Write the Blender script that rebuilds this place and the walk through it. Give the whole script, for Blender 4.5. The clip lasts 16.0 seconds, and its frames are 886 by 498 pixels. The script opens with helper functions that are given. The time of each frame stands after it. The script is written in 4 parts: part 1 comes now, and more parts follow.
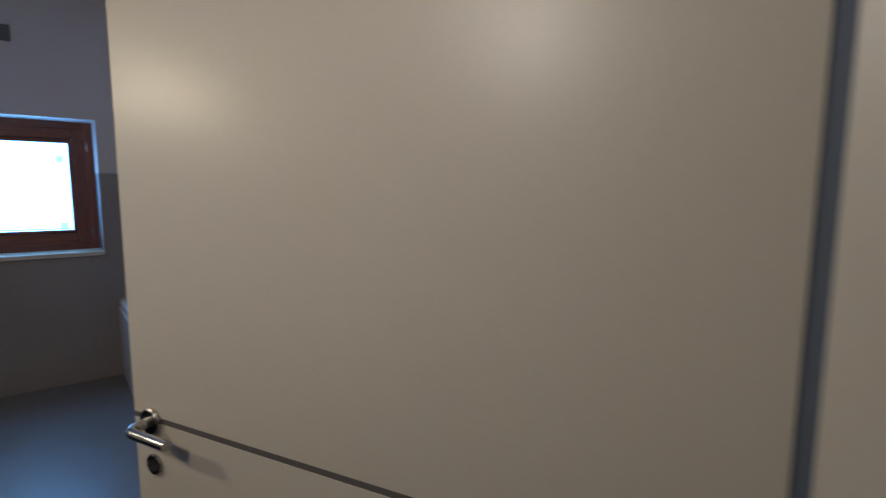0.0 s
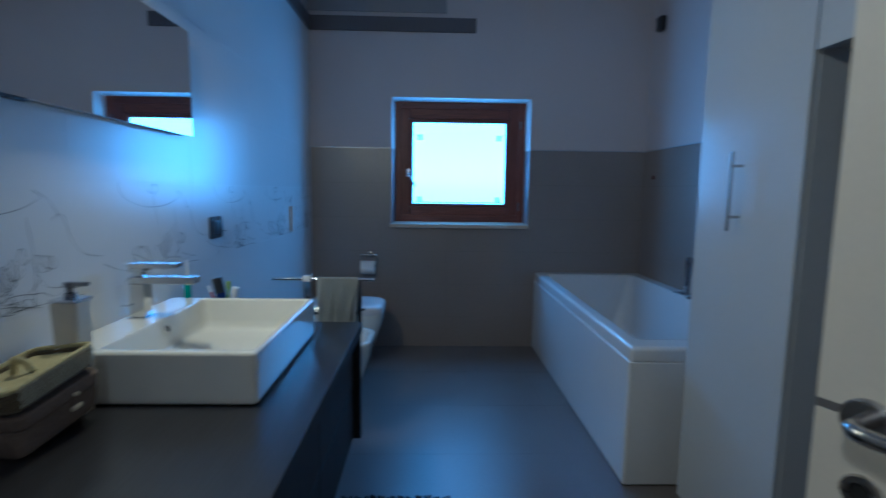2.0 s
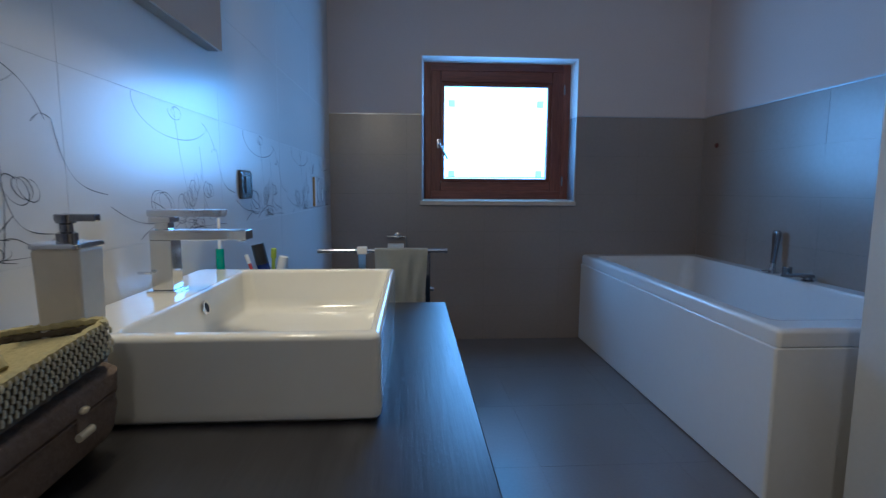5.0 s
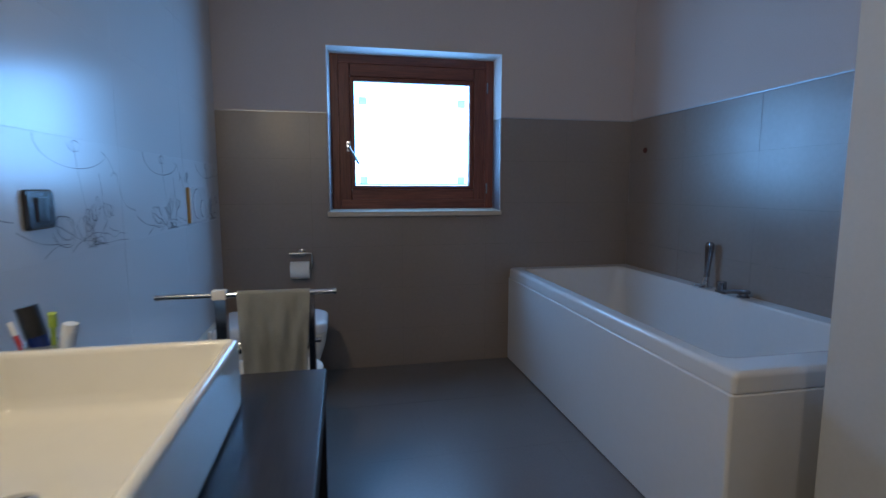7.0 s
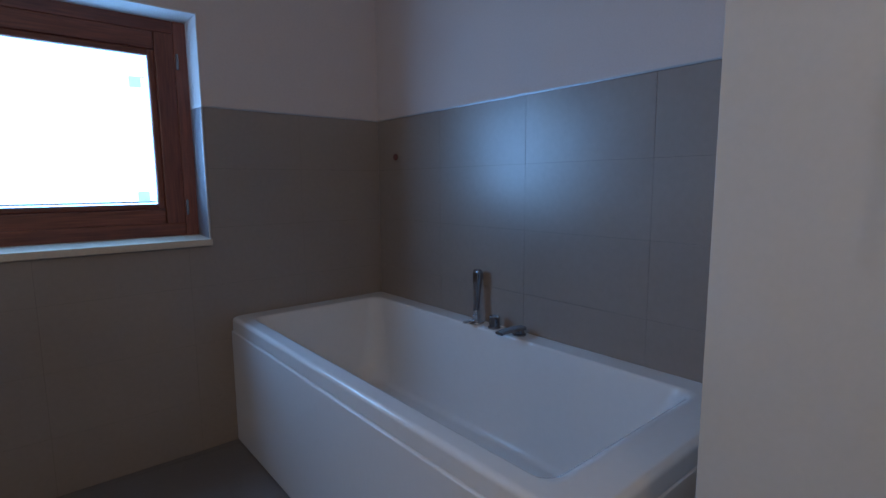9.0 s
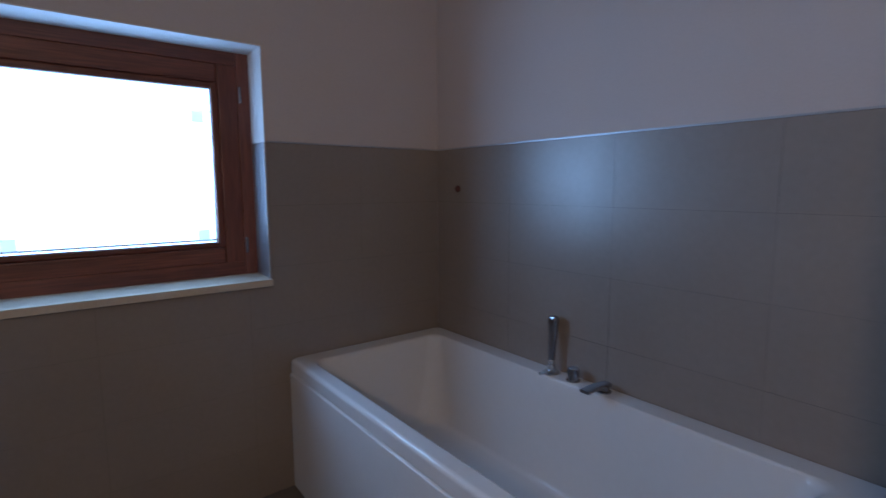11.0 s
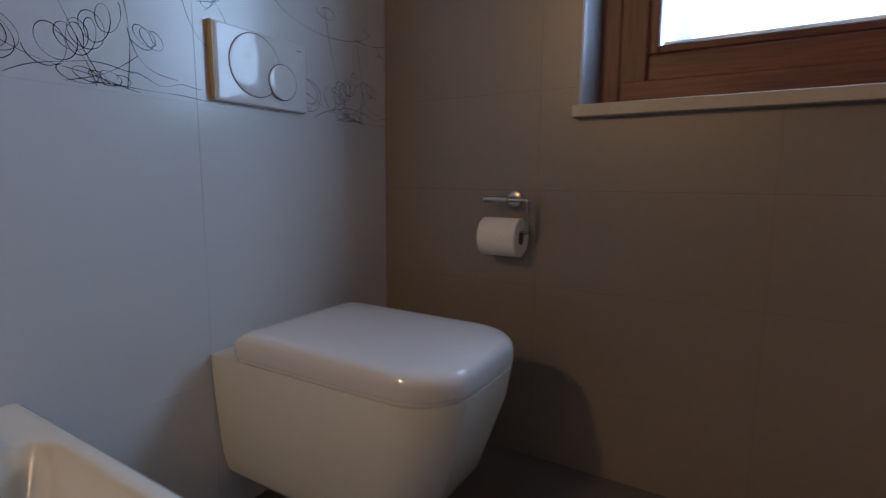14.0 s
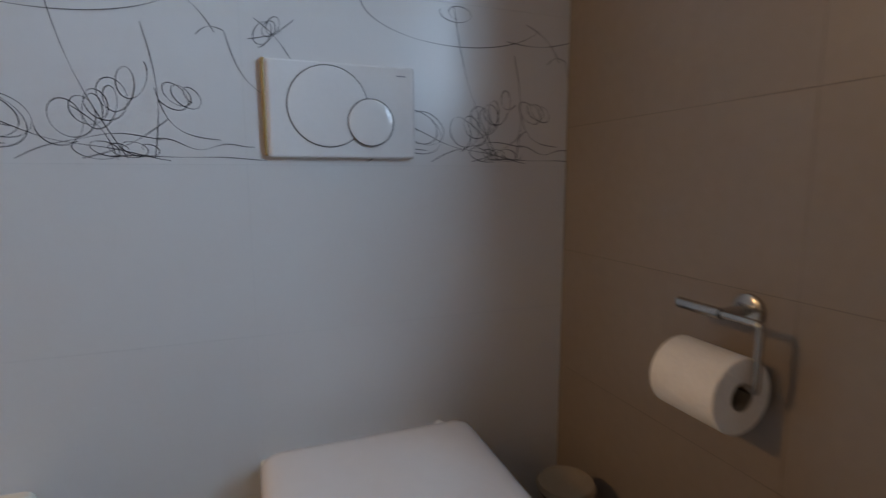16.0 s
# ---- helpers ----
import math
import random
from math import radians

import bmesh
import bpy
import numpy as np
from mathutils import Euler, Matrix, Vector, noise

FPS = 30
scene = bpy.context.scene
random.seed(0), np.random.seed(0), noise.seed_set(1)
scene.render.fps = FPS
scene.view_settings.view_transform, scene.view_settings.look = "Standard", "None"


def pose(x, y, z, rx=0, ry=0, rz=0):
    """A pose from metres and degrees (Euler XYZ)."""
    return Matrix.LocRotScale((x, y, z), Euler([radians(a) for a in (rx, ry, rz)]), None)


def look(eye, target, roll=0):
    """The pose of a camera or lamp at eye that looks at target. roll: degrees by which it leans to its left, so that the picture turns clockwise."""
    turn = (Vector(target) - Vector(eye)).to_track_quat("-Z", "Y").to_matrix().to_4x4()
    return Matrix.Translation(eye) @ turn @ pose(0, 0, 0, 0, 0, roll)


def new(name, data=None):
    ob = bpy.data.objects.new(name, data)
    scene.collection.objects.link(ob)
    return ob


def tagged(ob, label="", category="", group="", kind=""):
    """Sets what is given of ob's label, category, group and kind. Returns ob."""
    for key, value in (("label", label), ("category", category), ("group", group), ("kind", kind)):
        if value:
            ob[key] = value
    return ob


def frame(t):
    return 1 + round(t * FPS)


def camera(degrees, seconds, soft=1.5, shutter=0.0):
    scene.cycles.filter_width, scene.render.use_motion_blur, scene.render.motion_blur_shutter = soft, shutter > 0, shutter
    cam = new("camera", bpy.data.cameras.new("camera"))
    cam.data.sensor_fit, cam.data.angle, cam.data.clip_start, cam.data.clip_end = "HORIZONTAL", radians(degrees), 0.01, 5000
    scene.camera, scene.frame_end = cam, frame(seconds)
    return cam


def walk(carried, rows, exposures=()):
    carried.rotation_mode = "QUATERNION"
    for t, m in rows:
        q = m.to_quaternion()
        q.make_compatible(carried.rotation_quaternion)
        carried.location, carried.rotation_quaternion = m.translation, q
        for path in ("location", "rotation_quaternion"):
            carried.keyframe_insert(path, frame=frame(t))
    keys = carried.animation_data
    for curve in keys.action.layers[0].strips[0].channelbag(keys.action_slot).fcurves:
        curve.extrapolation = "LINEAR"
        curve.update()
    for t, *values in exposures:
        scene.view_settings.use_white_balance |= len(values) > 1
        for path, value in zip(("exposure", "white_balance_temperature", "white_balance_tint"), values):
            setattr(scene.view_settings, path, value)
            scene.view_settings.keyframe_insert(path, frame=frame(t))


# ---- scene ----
cam = camera(83.1, 16.0, 1.35, 0.4)
PATH = [
    (0, (1.43, -4.779, 1.54), (2.667, -3.225, 1.303), 0.3),
    (0.5, (1.431, -4.474, 1.497), (2.464, -2.777, 1.266), 0.1),
    (1, (1.362, -4.235, 1.499), (2.234, -2.452, 1.251), 0.4),
    (1.5, (1.117, -4.107, 1.382), (1.734, -2.219, 1.151), 0.3),
    (2, (0.962, -4.135, 1.311), (1.02, -2.149, 1.081), 0.8),
    (2.5, (0.91, -4.111, 1.266), (0.694, -2.137, 1.028), 0.7),
    (3, (0.903, -4.034, 1.255), (0.607, -2.07, 1.016), 0.7),
    (3.2, (0.878, -4.013, 1.256), (0.58, -2.05, 1.011), 0.4),
    (5.3, (0.556, -3.606, 1.113), (0.768, -1.631, 0.878), 0.2),
    (5.5, (0.548, -3.584, 1.117), (0.81, -1.616, 0.88), 0.1),
    (6, (0.559, -3.56, 1.136), (0.892, -1.602, 0.9), 0.1),
    (6.5, (0.604, -3.483, 1.149), (0.994, -1.536, 0.909), 0.1),
    (7, (0.734, -3.26, 1.186), (1.125, -1.313, 0.946), -0.0),
    (7.5, (0.909, -3.02, 1.192), (1.361, -1.087, 0.955), -0.0),
    (8, (1.098, -2.753, 1.177), (1.957, -0.963, 0.941), -0.2),
    (8.2, (1.107, -2.685, 1.186), (2.189, -1.02, 0.946), -0.3),
    (10.5, (1.083, -2.373, 1.456), (2.427, -0.916, 1.193), -0.5),
    (11, (1.029, -2.261, 1.452), (2.243, -0.691, 1.205), -0.2),
    (11.5, (1.037, -2.142, 1.311), (1.958, -0.383, 1.067), -0.3),
    (12, (1.058, -2.082, 1.061), (1.485, -0.143, 0.827), -0.2),
    (12.5, (1.05, -2.013, 0.881), (1.231, -0.037, 0.628), 0.1),
    (13, (1.047, -1.859, 0.829), (0.863, 0.116, 0.572), 0.1),
    (13.5, (1.055, -1.633, 0.835), (0.507, 0.274, 0.582), 0.1),
    (14, (1.056, -1.374, 0.839), (0.035, 0.324, 0.567), 0.4),
    (14.5, (1.036, -1.148, 0.845), (-0.214, 0.386, 0.558), 0.3),
    (15, (1.049, -0.962, 0.875), (-0.425, 0.361, 0.598), 0.0),
    (15.5, (1.087, -0.753, 0.91), (-0.605, 0.283, 0.66), 0.0),
    (16, (0.986, -0.669, 0.977), (-0.869, 0.025, 0.698), -0.2),
]
# colour of the picture drifts from cold to warm along the walk
walk(cam, [(t, look(eye, target, roll)) for t, eye, target, roll in PATH],
     [(0, -0.18, 5450, 12), (0.5, -0.24, 5400, 13), (1.0, -0.30, 5250, 14), (1.5, -0.16, 4850, 5), (2.0, -0.30, 4330, 1), (2.5, -0.16, 4480, 3), (3.2, -0.10, 4550, 4), (5.5, -0.10, 5250, 10), (6.5, -0.12, 5550, 11), (8, -0.20, 5850, 15), (11, -0.24, 6700, 24), (12.5, -0.46, 7600, 29), (14, -0.18, 8800, 29), (14.5, -0.10, 9300, 29), (15.0, 0.06, 9800, 29), (15.5, 0.12, 10300, 28), (16, 0.24, 10700, 27)])

# ---- world, light ----
world = bpy.data.worlds.new("sky")
scene.world = world
world.use_nodes = True
sky = world.node_tree.nodes.new("ShaderNodeTexSky")
sky.sky_type, sky.sun_disc, sky.sun_elevation, sky.sun_rotation = "NISHITA", False, radians(35), radians(200)
world.node_tree.links.new(sky.outputs[0], world.node_tree.nodes["Background"].inputs[0])
world.node_tree.nodes["Background"].inputs[1].default_value = 0.1

SUN = bpy.data.lights.new("sun", "SUN")
SUN.energy, SUN.angle, SUN.color = 2.0, radians(0.6), (1.0, 0.95, 0.88)
new("sun", SUN).matrix_world = look((0, -9, 8), (0.6, 0, 0))


def area_lamp(name, at, to, w, h, watts, colour, shape="RECTANGLE"):
    d = bpy.data.lights.new(name, "AREA")
    d.shape, d.size, d.size_y, d.energy, d.color = shape, w, h, watts, colour
    ob = new(name, d)
    ob.matrix_world = look(at, to)
    return ob


WIN_X0, WIN_X1, WIN_Z0, WIN_Z1 = 0.654, 1.784, 1.04, 2.06
area_lamp("window_daylight", (1.214, 0.22, 1.545), (1.214, -2, 1.40), 0.80, 0.70, 20, (0.23, 0.545, 1.0))
area_lamp("mirror_lamp_light", (0.125, -2.69, 2.0), (1.15, -2.12, 1.12), 0.45, 0.05, 21.5, (1.0, 0.77, 0.45))
area_lamp("wall_sconce_light", (0.60, -4.50, 2.20), (2.2, -4.2, 1.3), 0.16, 0.16, 11, (1.0, 0.82, 0.60))

# ---- materials ----
def shader(name):
    m = bpy.data.materials.new(name)
    m.use_nodes = True
    return m, m.node_tree, m.node_tree.nodes["Principled BSDF"]


def surface(name, colour, rough, metal=0.0, vary=0.12, grain=60.0, stain=2.5, bump=0.05, coat=0.0, stretch=(1, 1, 1), piece=0.0, spec=0.5, rough_vary=0.08):
    """A surface with colour, gloss and relief that vary at two scales, and from piece to piece."""
    m, nt, b = shader(name)
    L = nt.links.new
    tc = nt.nodes.new("ShaderNodeTexCoord")
    geo = nt.nodes.new("ShaderNodeNewGeometry")
    mp = nt.nodes.new("ShaderNodeMapping")
    mp.inputs["Scale"].default_value = stretch
    L(geo.outputs["Position"], mp.inputs["Vector"])
    fine = nt.nodes.new("ShaderNodeTexNoise")
    fine.inputs["Scale"].default_value, fine.inputs["Detail"].default_value = grain, 6
    wide = nt.nodes.new("ShaderNodeTexNoise")
    wide.inputs["Scale"].default_value, wide.inputs["Detail"].default_value = stain, 4
    for n in (fine, wide):
        L(mp.outputs[0], n.inputs["Vector"])
    add = nt.nodes.new("ShaderNodeMath")
    add.operation = "ADD"
    L(fine.outputs[0], add.inputs[0]), L(wide.outputs[0], add.inputs[1])
    info = nt.nodes.new("ShaderNodeObjectInfo")
    pm = nt.nodes.new("ShaderNodeMath")
    pm.operation = "MULTIPLY_ADD"
    pm.inputs[1].default_value = piece
    L(info.outputs["Random"], pm.inputs[0]), L(add.outputs[0], pm.inputs[2])
    ramp = nt.nodes.new("ShaderNodeMapRange")
    ramp.inputs["From Min"].default_value, ramp.inputs["From Max"].default_value = 0.6, 1.4 + piece
    ramp.inputs["To Min"].default_value, ramp.inputs["To Max"].default_value = 1 - vary, 1 + vary
    L(pm.outputs[0], ramp.inputs["Value"])
    hue = nt.nodes.new("ShaderNodeHueSaturation")
    hue.inputs["Color"].default_value = (*colour, 1)
    L(ramp.outputs[0], hue.inputs["Value"])
    L(hue.outputs[0], b.inputs["Base Color"])
    rr_ = nt.nodes.new("ShaderNodeMapRange")
    rr_.inputs["From Min"].default_value, rr_.inputs["From Max"].default_value = 0.3, 0.7
    rr_.inputs["To Min"].default_value, rr_.inputs["To Max"].default_value = max(0.02, rough - rough_vary), min(1, rough + rough_vary)
    L(wide.outputs[0], rr_.inputs["Value"]), L(rr_.outputs[0], b.inputs["Roughness"])
    b.inputs["Metallic"].default_value = metal
    b.inputs["Coat Weight"].default_value = coat
    b.inputs["Coat Roughness"].default_value = 0.08
    b.inputs["Specular IOR Level"].default_value = spec
    if bump:
        bp = nt.nodes.new("ShaderNodeBump")
        bp.inputs["Strength"].default_value, bp.inputs["Distance"].default_value = bump, 0.004
        L(fine.outputs[0], bp.inputs["Height"]), L(bp.outputs[0], b.inputs["Normal"])
    return m


def wood(name, dark, light, rough, along, scale=14.0, coat=0.0, bump=0.15):
    """Wood with grain that runs along one axis (0 x, 1 y, 2 z)."""
    m, nt, b = shader(name)
    L = nt.links.new
    geo = nt.nodes.new("ShaderNodeNewGeometry")
    mp = nt.nodes.new("ShaderNodeMapping")
    mp.inputs["Scale"].default_value = [0.06 if i == along else 1.0 for i in range(3)]
    L(geo.outputs["Position"], mp.inputs["Vector"])
    fine = nt.nodes.new("ShaderNodeTexNoise")
    fine.inputs["Scale"].default_value, fine.inputs["Detail"].default_value = scale * 14, 5
    wide = nt.nodes.new("ShaderNodeTexNoise")
    wide.inputs["Scale"].default_value, wide.inputs["Detail"].default_value, wide.inputs["Distortion"].default_value = scale, 4, 0.6
    for n in (fine, wide):
        L(mp.outputs[0], n.inputs["Vector"])
    mix = nt.nodes.new("ShaderNodeMath")
    mix.operation = "MULTIPLY_ADD"
    mix.inputs[1].default_value = 0.55
    L(fine.outputs[0], mix.inputs[0])
    half = nt.nodes.new("ShaderNodeMath")
    half.operation = "MULTIPLY"
    half.inputs[1].default_value = 0.45
    L(wide.outputs[0], half.inputs[0]), L(half.outputs[0], mix.inputs[2])
    ramp = nt.nodes.new("ShaderNodeValToRGB")
    ramp.color_ramp.elements[0].position, ramp.color_ramp.elements[1].position = 0.36, 0.64
    ramp.color_ramp.elements[0].color, ramp.color_ramp.elements[1].color = (*dark, 1), (*light, 1)
    L(mix.outputs[0], ramp.inputs[0]), L(ramp.outputs[0], b.inputs["Base Color"])
    b.inputs["Roughness"].default_value, b.inputs["Coat Weight"].default_value, b.inputs["Coat Roughness"].default_value = rough, coat, 0.22
    bp = nt.nodes.new("ShaderNodeBump")
    bp.inputs["Strength"].default_value, bp.inputs["Distance"].default_value = bump, 0.002
    L(mix.outputs[0], bp.inputs["Height"]), L(bp.outputs[0], b.inputs["Normal"])
    return m


PLASTER = surface("plaster", (0.56, 0.49, 0.46), 0.75, vary=0.05, grain=140, stain=1.2, bump=0.12)
CEIL = surface("ceiling_paint", (0.72, 0.70, 0.68), 0.85, vary=0.03, grain=120, bump=0.08)
GREY_TILE = surface("grey_stoneware", (0.246, 0.200, 0.168), 0.37, spec=0.92, vary=0.09, grain=45, stain=2.2, bump=0.10, piece=0.14, rough_vary=0.04)
FLOOR_TILE = surface("grey_floor_stoneware", (0.138, 0.120, 0.109), 0.36, spec=0.42, vary=0.10, grain=70, stain=2.0, bump=0.08, piece=0.08)
GROUT = surface("grey_grout", (0.150, 0.126, 0.106), 0.75, vary=0.10, grain=200, bump=0.2)
WHITE_TILE = surface("white_satin_tile", (0.70, 0.69, 0.68), 0.24, vary=0.012, grain=90, stain=1.5, bump=0.03, piece=0.1, rough_vary=0.008)
DECOR_TILE = surface("white_matt_decor_tile", (0.70, 0.69, 0.68), 0.26, vary=0.012, grain=90, stain=1.5, bump=0.03, piece=0.1, rough_vary=0.008)
WHITE_GROUT = surface("pale_grout", (0.62, 0.615, 0.605), 0.5, vary=0.1, grain=200)
WHITE_TILE.node_tree.nodes["Principled BSDF"].inputs["Coat Weight"].default_value = 0.16
WHITE_TILE.node_tree.nodes["Principled BSDF"].inputs["Coat Roughness"].default_value = 0.10
INK = surface("grey_lustre_line", (0.10, 0.10, 0.115), 0.20, metal=0.35, vary=0.1, grain=300, bump=0)
CERAMIC = surface("white_ceramic", (0.74, 0.72, 0.65), 0.09, vary=0.02, grain=30, bump=0.0, rough_vary=0.02)
ACRYLIC = surface("white_acrylic", (0.655, 0.645, 0.635), 0.09, vary=0.02, grain=40, bump=0.0, rough_vary=0.015)
SEATPLASTIC = surface("white_seat_plastic", (0.70, 0.68, 0.67), 0.09, vary=0.02, grain=40, bump=0.0, rough_vary=0.015)
LACQUER = surface("white_cabinet_laminate", (0.49, 0.49, 0.48), 0.24, vary=0.03, grain=80, bump=0.02, rough_vary=0.015)
DOOR_PAINT = surface("cream_door_lacquer", (0.68, 0.625, 0.525), 0.38, vary=0.03, grain=110, stain=1.6, bump=0.04, rough_vary=0.02)
GROOVE = surface("grey_door_inlay", (0.14, 0.13, 0.125), 0.45, vary=0.08, grain=120)
CHROME = surface("chrome", (0.72, 0.73, 0.75), 0.15, metal=1.0, vary=0.03, grain=60, bump=0.0, rough_vary=0.04)
STEEL = surface("brushed_steel", (0.46, 0.44, 0.42), 0.22, metal=1.0, vary=0.06, grain=160, bump=0.02, stretch=(1, 1, 8))
DARK_CHROME = surface("dark_chrome", (0.34, 0.34, 0.36), 0.14, metal=1.0, vary=0.04, grain=60, bump=0.0)
ALU = surface("aluminium_trim", (0.45, 0.45, 0.46), 0.45, metal=1.0, vary=0.05, grain=100, bump=0.0)
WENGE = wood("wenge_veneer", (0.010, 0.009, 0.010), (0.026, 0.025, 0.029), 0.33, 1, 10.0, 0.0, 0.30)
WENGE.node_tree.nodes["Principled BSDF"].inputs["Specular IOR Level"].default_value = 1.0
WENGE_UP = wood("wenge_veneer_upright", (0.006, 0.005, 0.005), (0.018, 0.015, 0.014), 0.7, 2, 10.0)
REDWOOD_X = wood("red_brown_timber_x", (0.095, 0.025, 0.015), (0.23, 0.070, 0.039), 0.45, 0, 9.0)
REDWOOD_Z = wood("red_brown_timber_z", (0.095, 0.025, 0.015), (0.23, 0.070, 0.039), 0.45, 2, 9.0)
SILL = surface("beige_stone_sill", (0.52, 0.44, 0.34), 0.45, vary=0.10, grain=90, stain=6, bump=0.08)
DARKBOARD = surface("dark_grey_panel", (0.115, 0.10, 0.10), 0.55, vary=0.08, grain=70, bump=0.06)
MIDBOARD = surface("mid_grey_panel", (0.30, 0.28, 0.27), 0.6, vary=0.06, grain=70, bump=0.06)
MIRROR = surface("mirror_silver", (0.86, 0.88, 0.88), 0.015, metal=1.0, vary=0.005, grain=10, bump=0.0, rough_vary=0.005)
MIRROR_EDGE = surface("grey_mirror_edge", (0.30, 0.31, 0.33), 0.35, vary=0.06, grain=80)
BLACKPLAST = surface("black_plastic", (0.018, 0.018, 0.020), 0.35, vary=0.1, grain=120, bump=0.03)
ANTHRACITE = surface("anthracite_plastic", (0.030, 0.033, 0.040), 0.30, vary=0.08, grain=120, bump=0.02)
WHITEPLAST = surface("white_plastic", (0.76, 0.75, 0.73), 0.30, vary=0.03, grain=100, bump=0.0)
GLOSSWHITE = surface("glossy_white_plate", (0.78, 0.77, 0.76), 0.06, vary=0.02, grain=100, bump=0.0, coat=0.5, rough_vary=0.02)
# Flush plate's lamp-facing side, warm light mixed into the colour
WARM_SIDE = surface("warm_lit_edge", (0.42, 0.27, 0.10), 0.45, vary=0.12, grain=60)
PAPER = surface("toilet_paper", (0.82, 0.79, 0.74), 0.95, vary=0.05, grain=160, stain=30, bump=0.35)
CARD = surface("roll_core_card", (0.30, 0.24, 0.18), 0.9, vary=0.1, grain=90)
TOWEL = surface("sage_terry", (0.47, 0.49, 0.485), 1.0, vary=0.18, grain=420, stain=9, bump=1.0)
ROPE = surface("straw_rope", (0.46, 0.40, 0.20), 0.85, vary=0.25, grain=160, stain=14, bump=0.5, piece=0.2)
ROPE_DARK_SHADED = surface("dark_shaded_rope", (0.13, 0.102, 0.062), 0.9, vary=0.3, grain=160, stain=14, bump=0.5)
ROPE_PALE = surface("pale_rope_edge", (0.56, 0.51, 0.36), 0.85, vary=0.25, grain=160, stain=14, bump=0.5)
SUEDE = surface("brown_suede", (0.150, 0.112, 0.088), 0.95, vary=0.22, grain=130, stain=10, bump=0.5)
BONE = surface("bone_toggle", (0.62, 0.55, 0.40), 0.4, vary=0.1, grain=80)
BLACKRUG = surface("black_chenille", (0.012, 0.012, 0.013), 1.0, vary=0.3, grain=240, bump=0.8)
TEAL = surface("teal_plastic", (0.02, 0.33, 0.26), 0.25, vary=0.05, grain=90, bump=0)
BLUE = surface("navy_plastic", (0.015, 0.03, 0.16), 0.25, vary=0.05, grain=90, bump=0)
LIME = surface("lime_plastic", (0.40, 0.52, 0.06), 0.3, vary=0.05, grain=90, bump=0)
PINK = surface("red_plastic", (0.45, 0.06, 0.06), 0.3, vary=0.05, grain=90, bump=0)
SOAP = surface("cream_stoneware", (0.66, 0.61, 0.52), 0.32, vary=0.05, grain=70, bump=0.02)
# Near-black colour stands for the shade inside holes, gaps and under the tub.
VOID_BLACK = surface("dark_void", (0.01, 0.01, 0.01), 0.8, vary=0.1)
HALL_FLOOR = wood("hall_oak", (0.16, 0.09, 0.05), (0.30, 0.19, 0.11), 0.4, 1, 6.0)
GAP_FILL = surface("grey_blue_gap_light", (0.15, 0.18, 0.235), 0.6, vary=0.08, grain=90, bump=0.03)
BEIGE = surface("beige_plastic", (0.36, 0.29, 0.21), 0.4, vary=0.06, grain=70, bump=0.02)
REDCAP = surface("dull_red_cap", (0.10, 0.022, 0.018), 0.5, vary=0.1, grain=90)

glass_m, _nt, _b = shader("window_glass")
_b.inputs["Transmission Weight"].default_value, _b.inputs["Roughness"].default_value, _b.inputs["IOR"].default_value = 1.0, 0.0, 1.45
clear_m, _nt, _b = shader("clear_bracket_plastic")
_b.inputs["Base Color"].default_value = (0.88, 0.88, 0.87, 1)
_b.inputs["Transmission Weight"].default_value, _b.inputs["Roughness"].default_value = 0.6, 0.45
cup_m, _nt, _b = shader("frosted_tumbler")
_b.inputs["Base Color"].default_value = (0.85, 0.9, 0.92, 1)
_b.inputs["Transmission Weight"].default_value, _b.inputs["Roughness"].default_value = 0.8, 0.25


# ---- building helpers ----
def mesh_of(name, bm, material, smooth=40):
    bmesh.ops.recalc_face_normals(bm, faces=bm.faces[:])
    me = bpy.data.meshes.new(name)
    bm.to_mesh(me)
    bm.free()
    for m in (material if isinstance(material, (list, tuple)) else [material]):
        me.materials.append(m)
    if smooth:
        for p in me.polygons:
            p.use_smooth = True
        me.set_sharp_from_angle(angle=radians(smooth))
    return me


def weigh(ob):
    """Lets the large faces keep their plane between rounded edges."""
    m = ob.modifiers.new("weighted_normal", "WEIGHTED_NORMAL")
    m.keep_sharp, m.weight = True, 80


def part(name, bm, material, parent=None, label="", smooth=40):
    ob = new(name, mesh_of(name, bm, material, smooth))
    if smooth:
        weigh(ob)
    if parent is not None:
        ob.parent = parent
        ob.matrix_parent_inverse = parent.matrix_basis.inverted()
    if label:
        ob["label"] = label
    return ob


def thing(name, at, label, category, group="", kind=""):
    ob = new(name)
    ob.empty_display_size = 0.05
    ob.matrix_basis = Matrix.Translation(at)
    return tagged(ob, label, category, group, kind)


def box(x0, x1, y0, y1, z0, z1, bevel=0.0, seg=2, bm=None):
    b2 = bmesh.new()
    bmesh.ops.create_cube(b2, size=1)
    for v in b2.verts:
        v.co = Vector((x0 + (x1 - x0) * (v.co.x + 0.5), y0 + (y1 - y0) * (v.co.y + 0.5), z0 + (z1 - z0) * (v.co.z + 0.5)))
    if bevel:
        bmesh.ops.bevel(b2, geom=b2.edges[:], offset=bevel, segments=seg, profile=0.5, affect="EDGES")
    if bm is None:
        return b2
    me = bpy.data.meshes.new("tmp")
    b2.to_mesh(me)
    b2.free()
    bm.from_mesh(me)
    bpy.data.meshes.remove(me)
    return bm


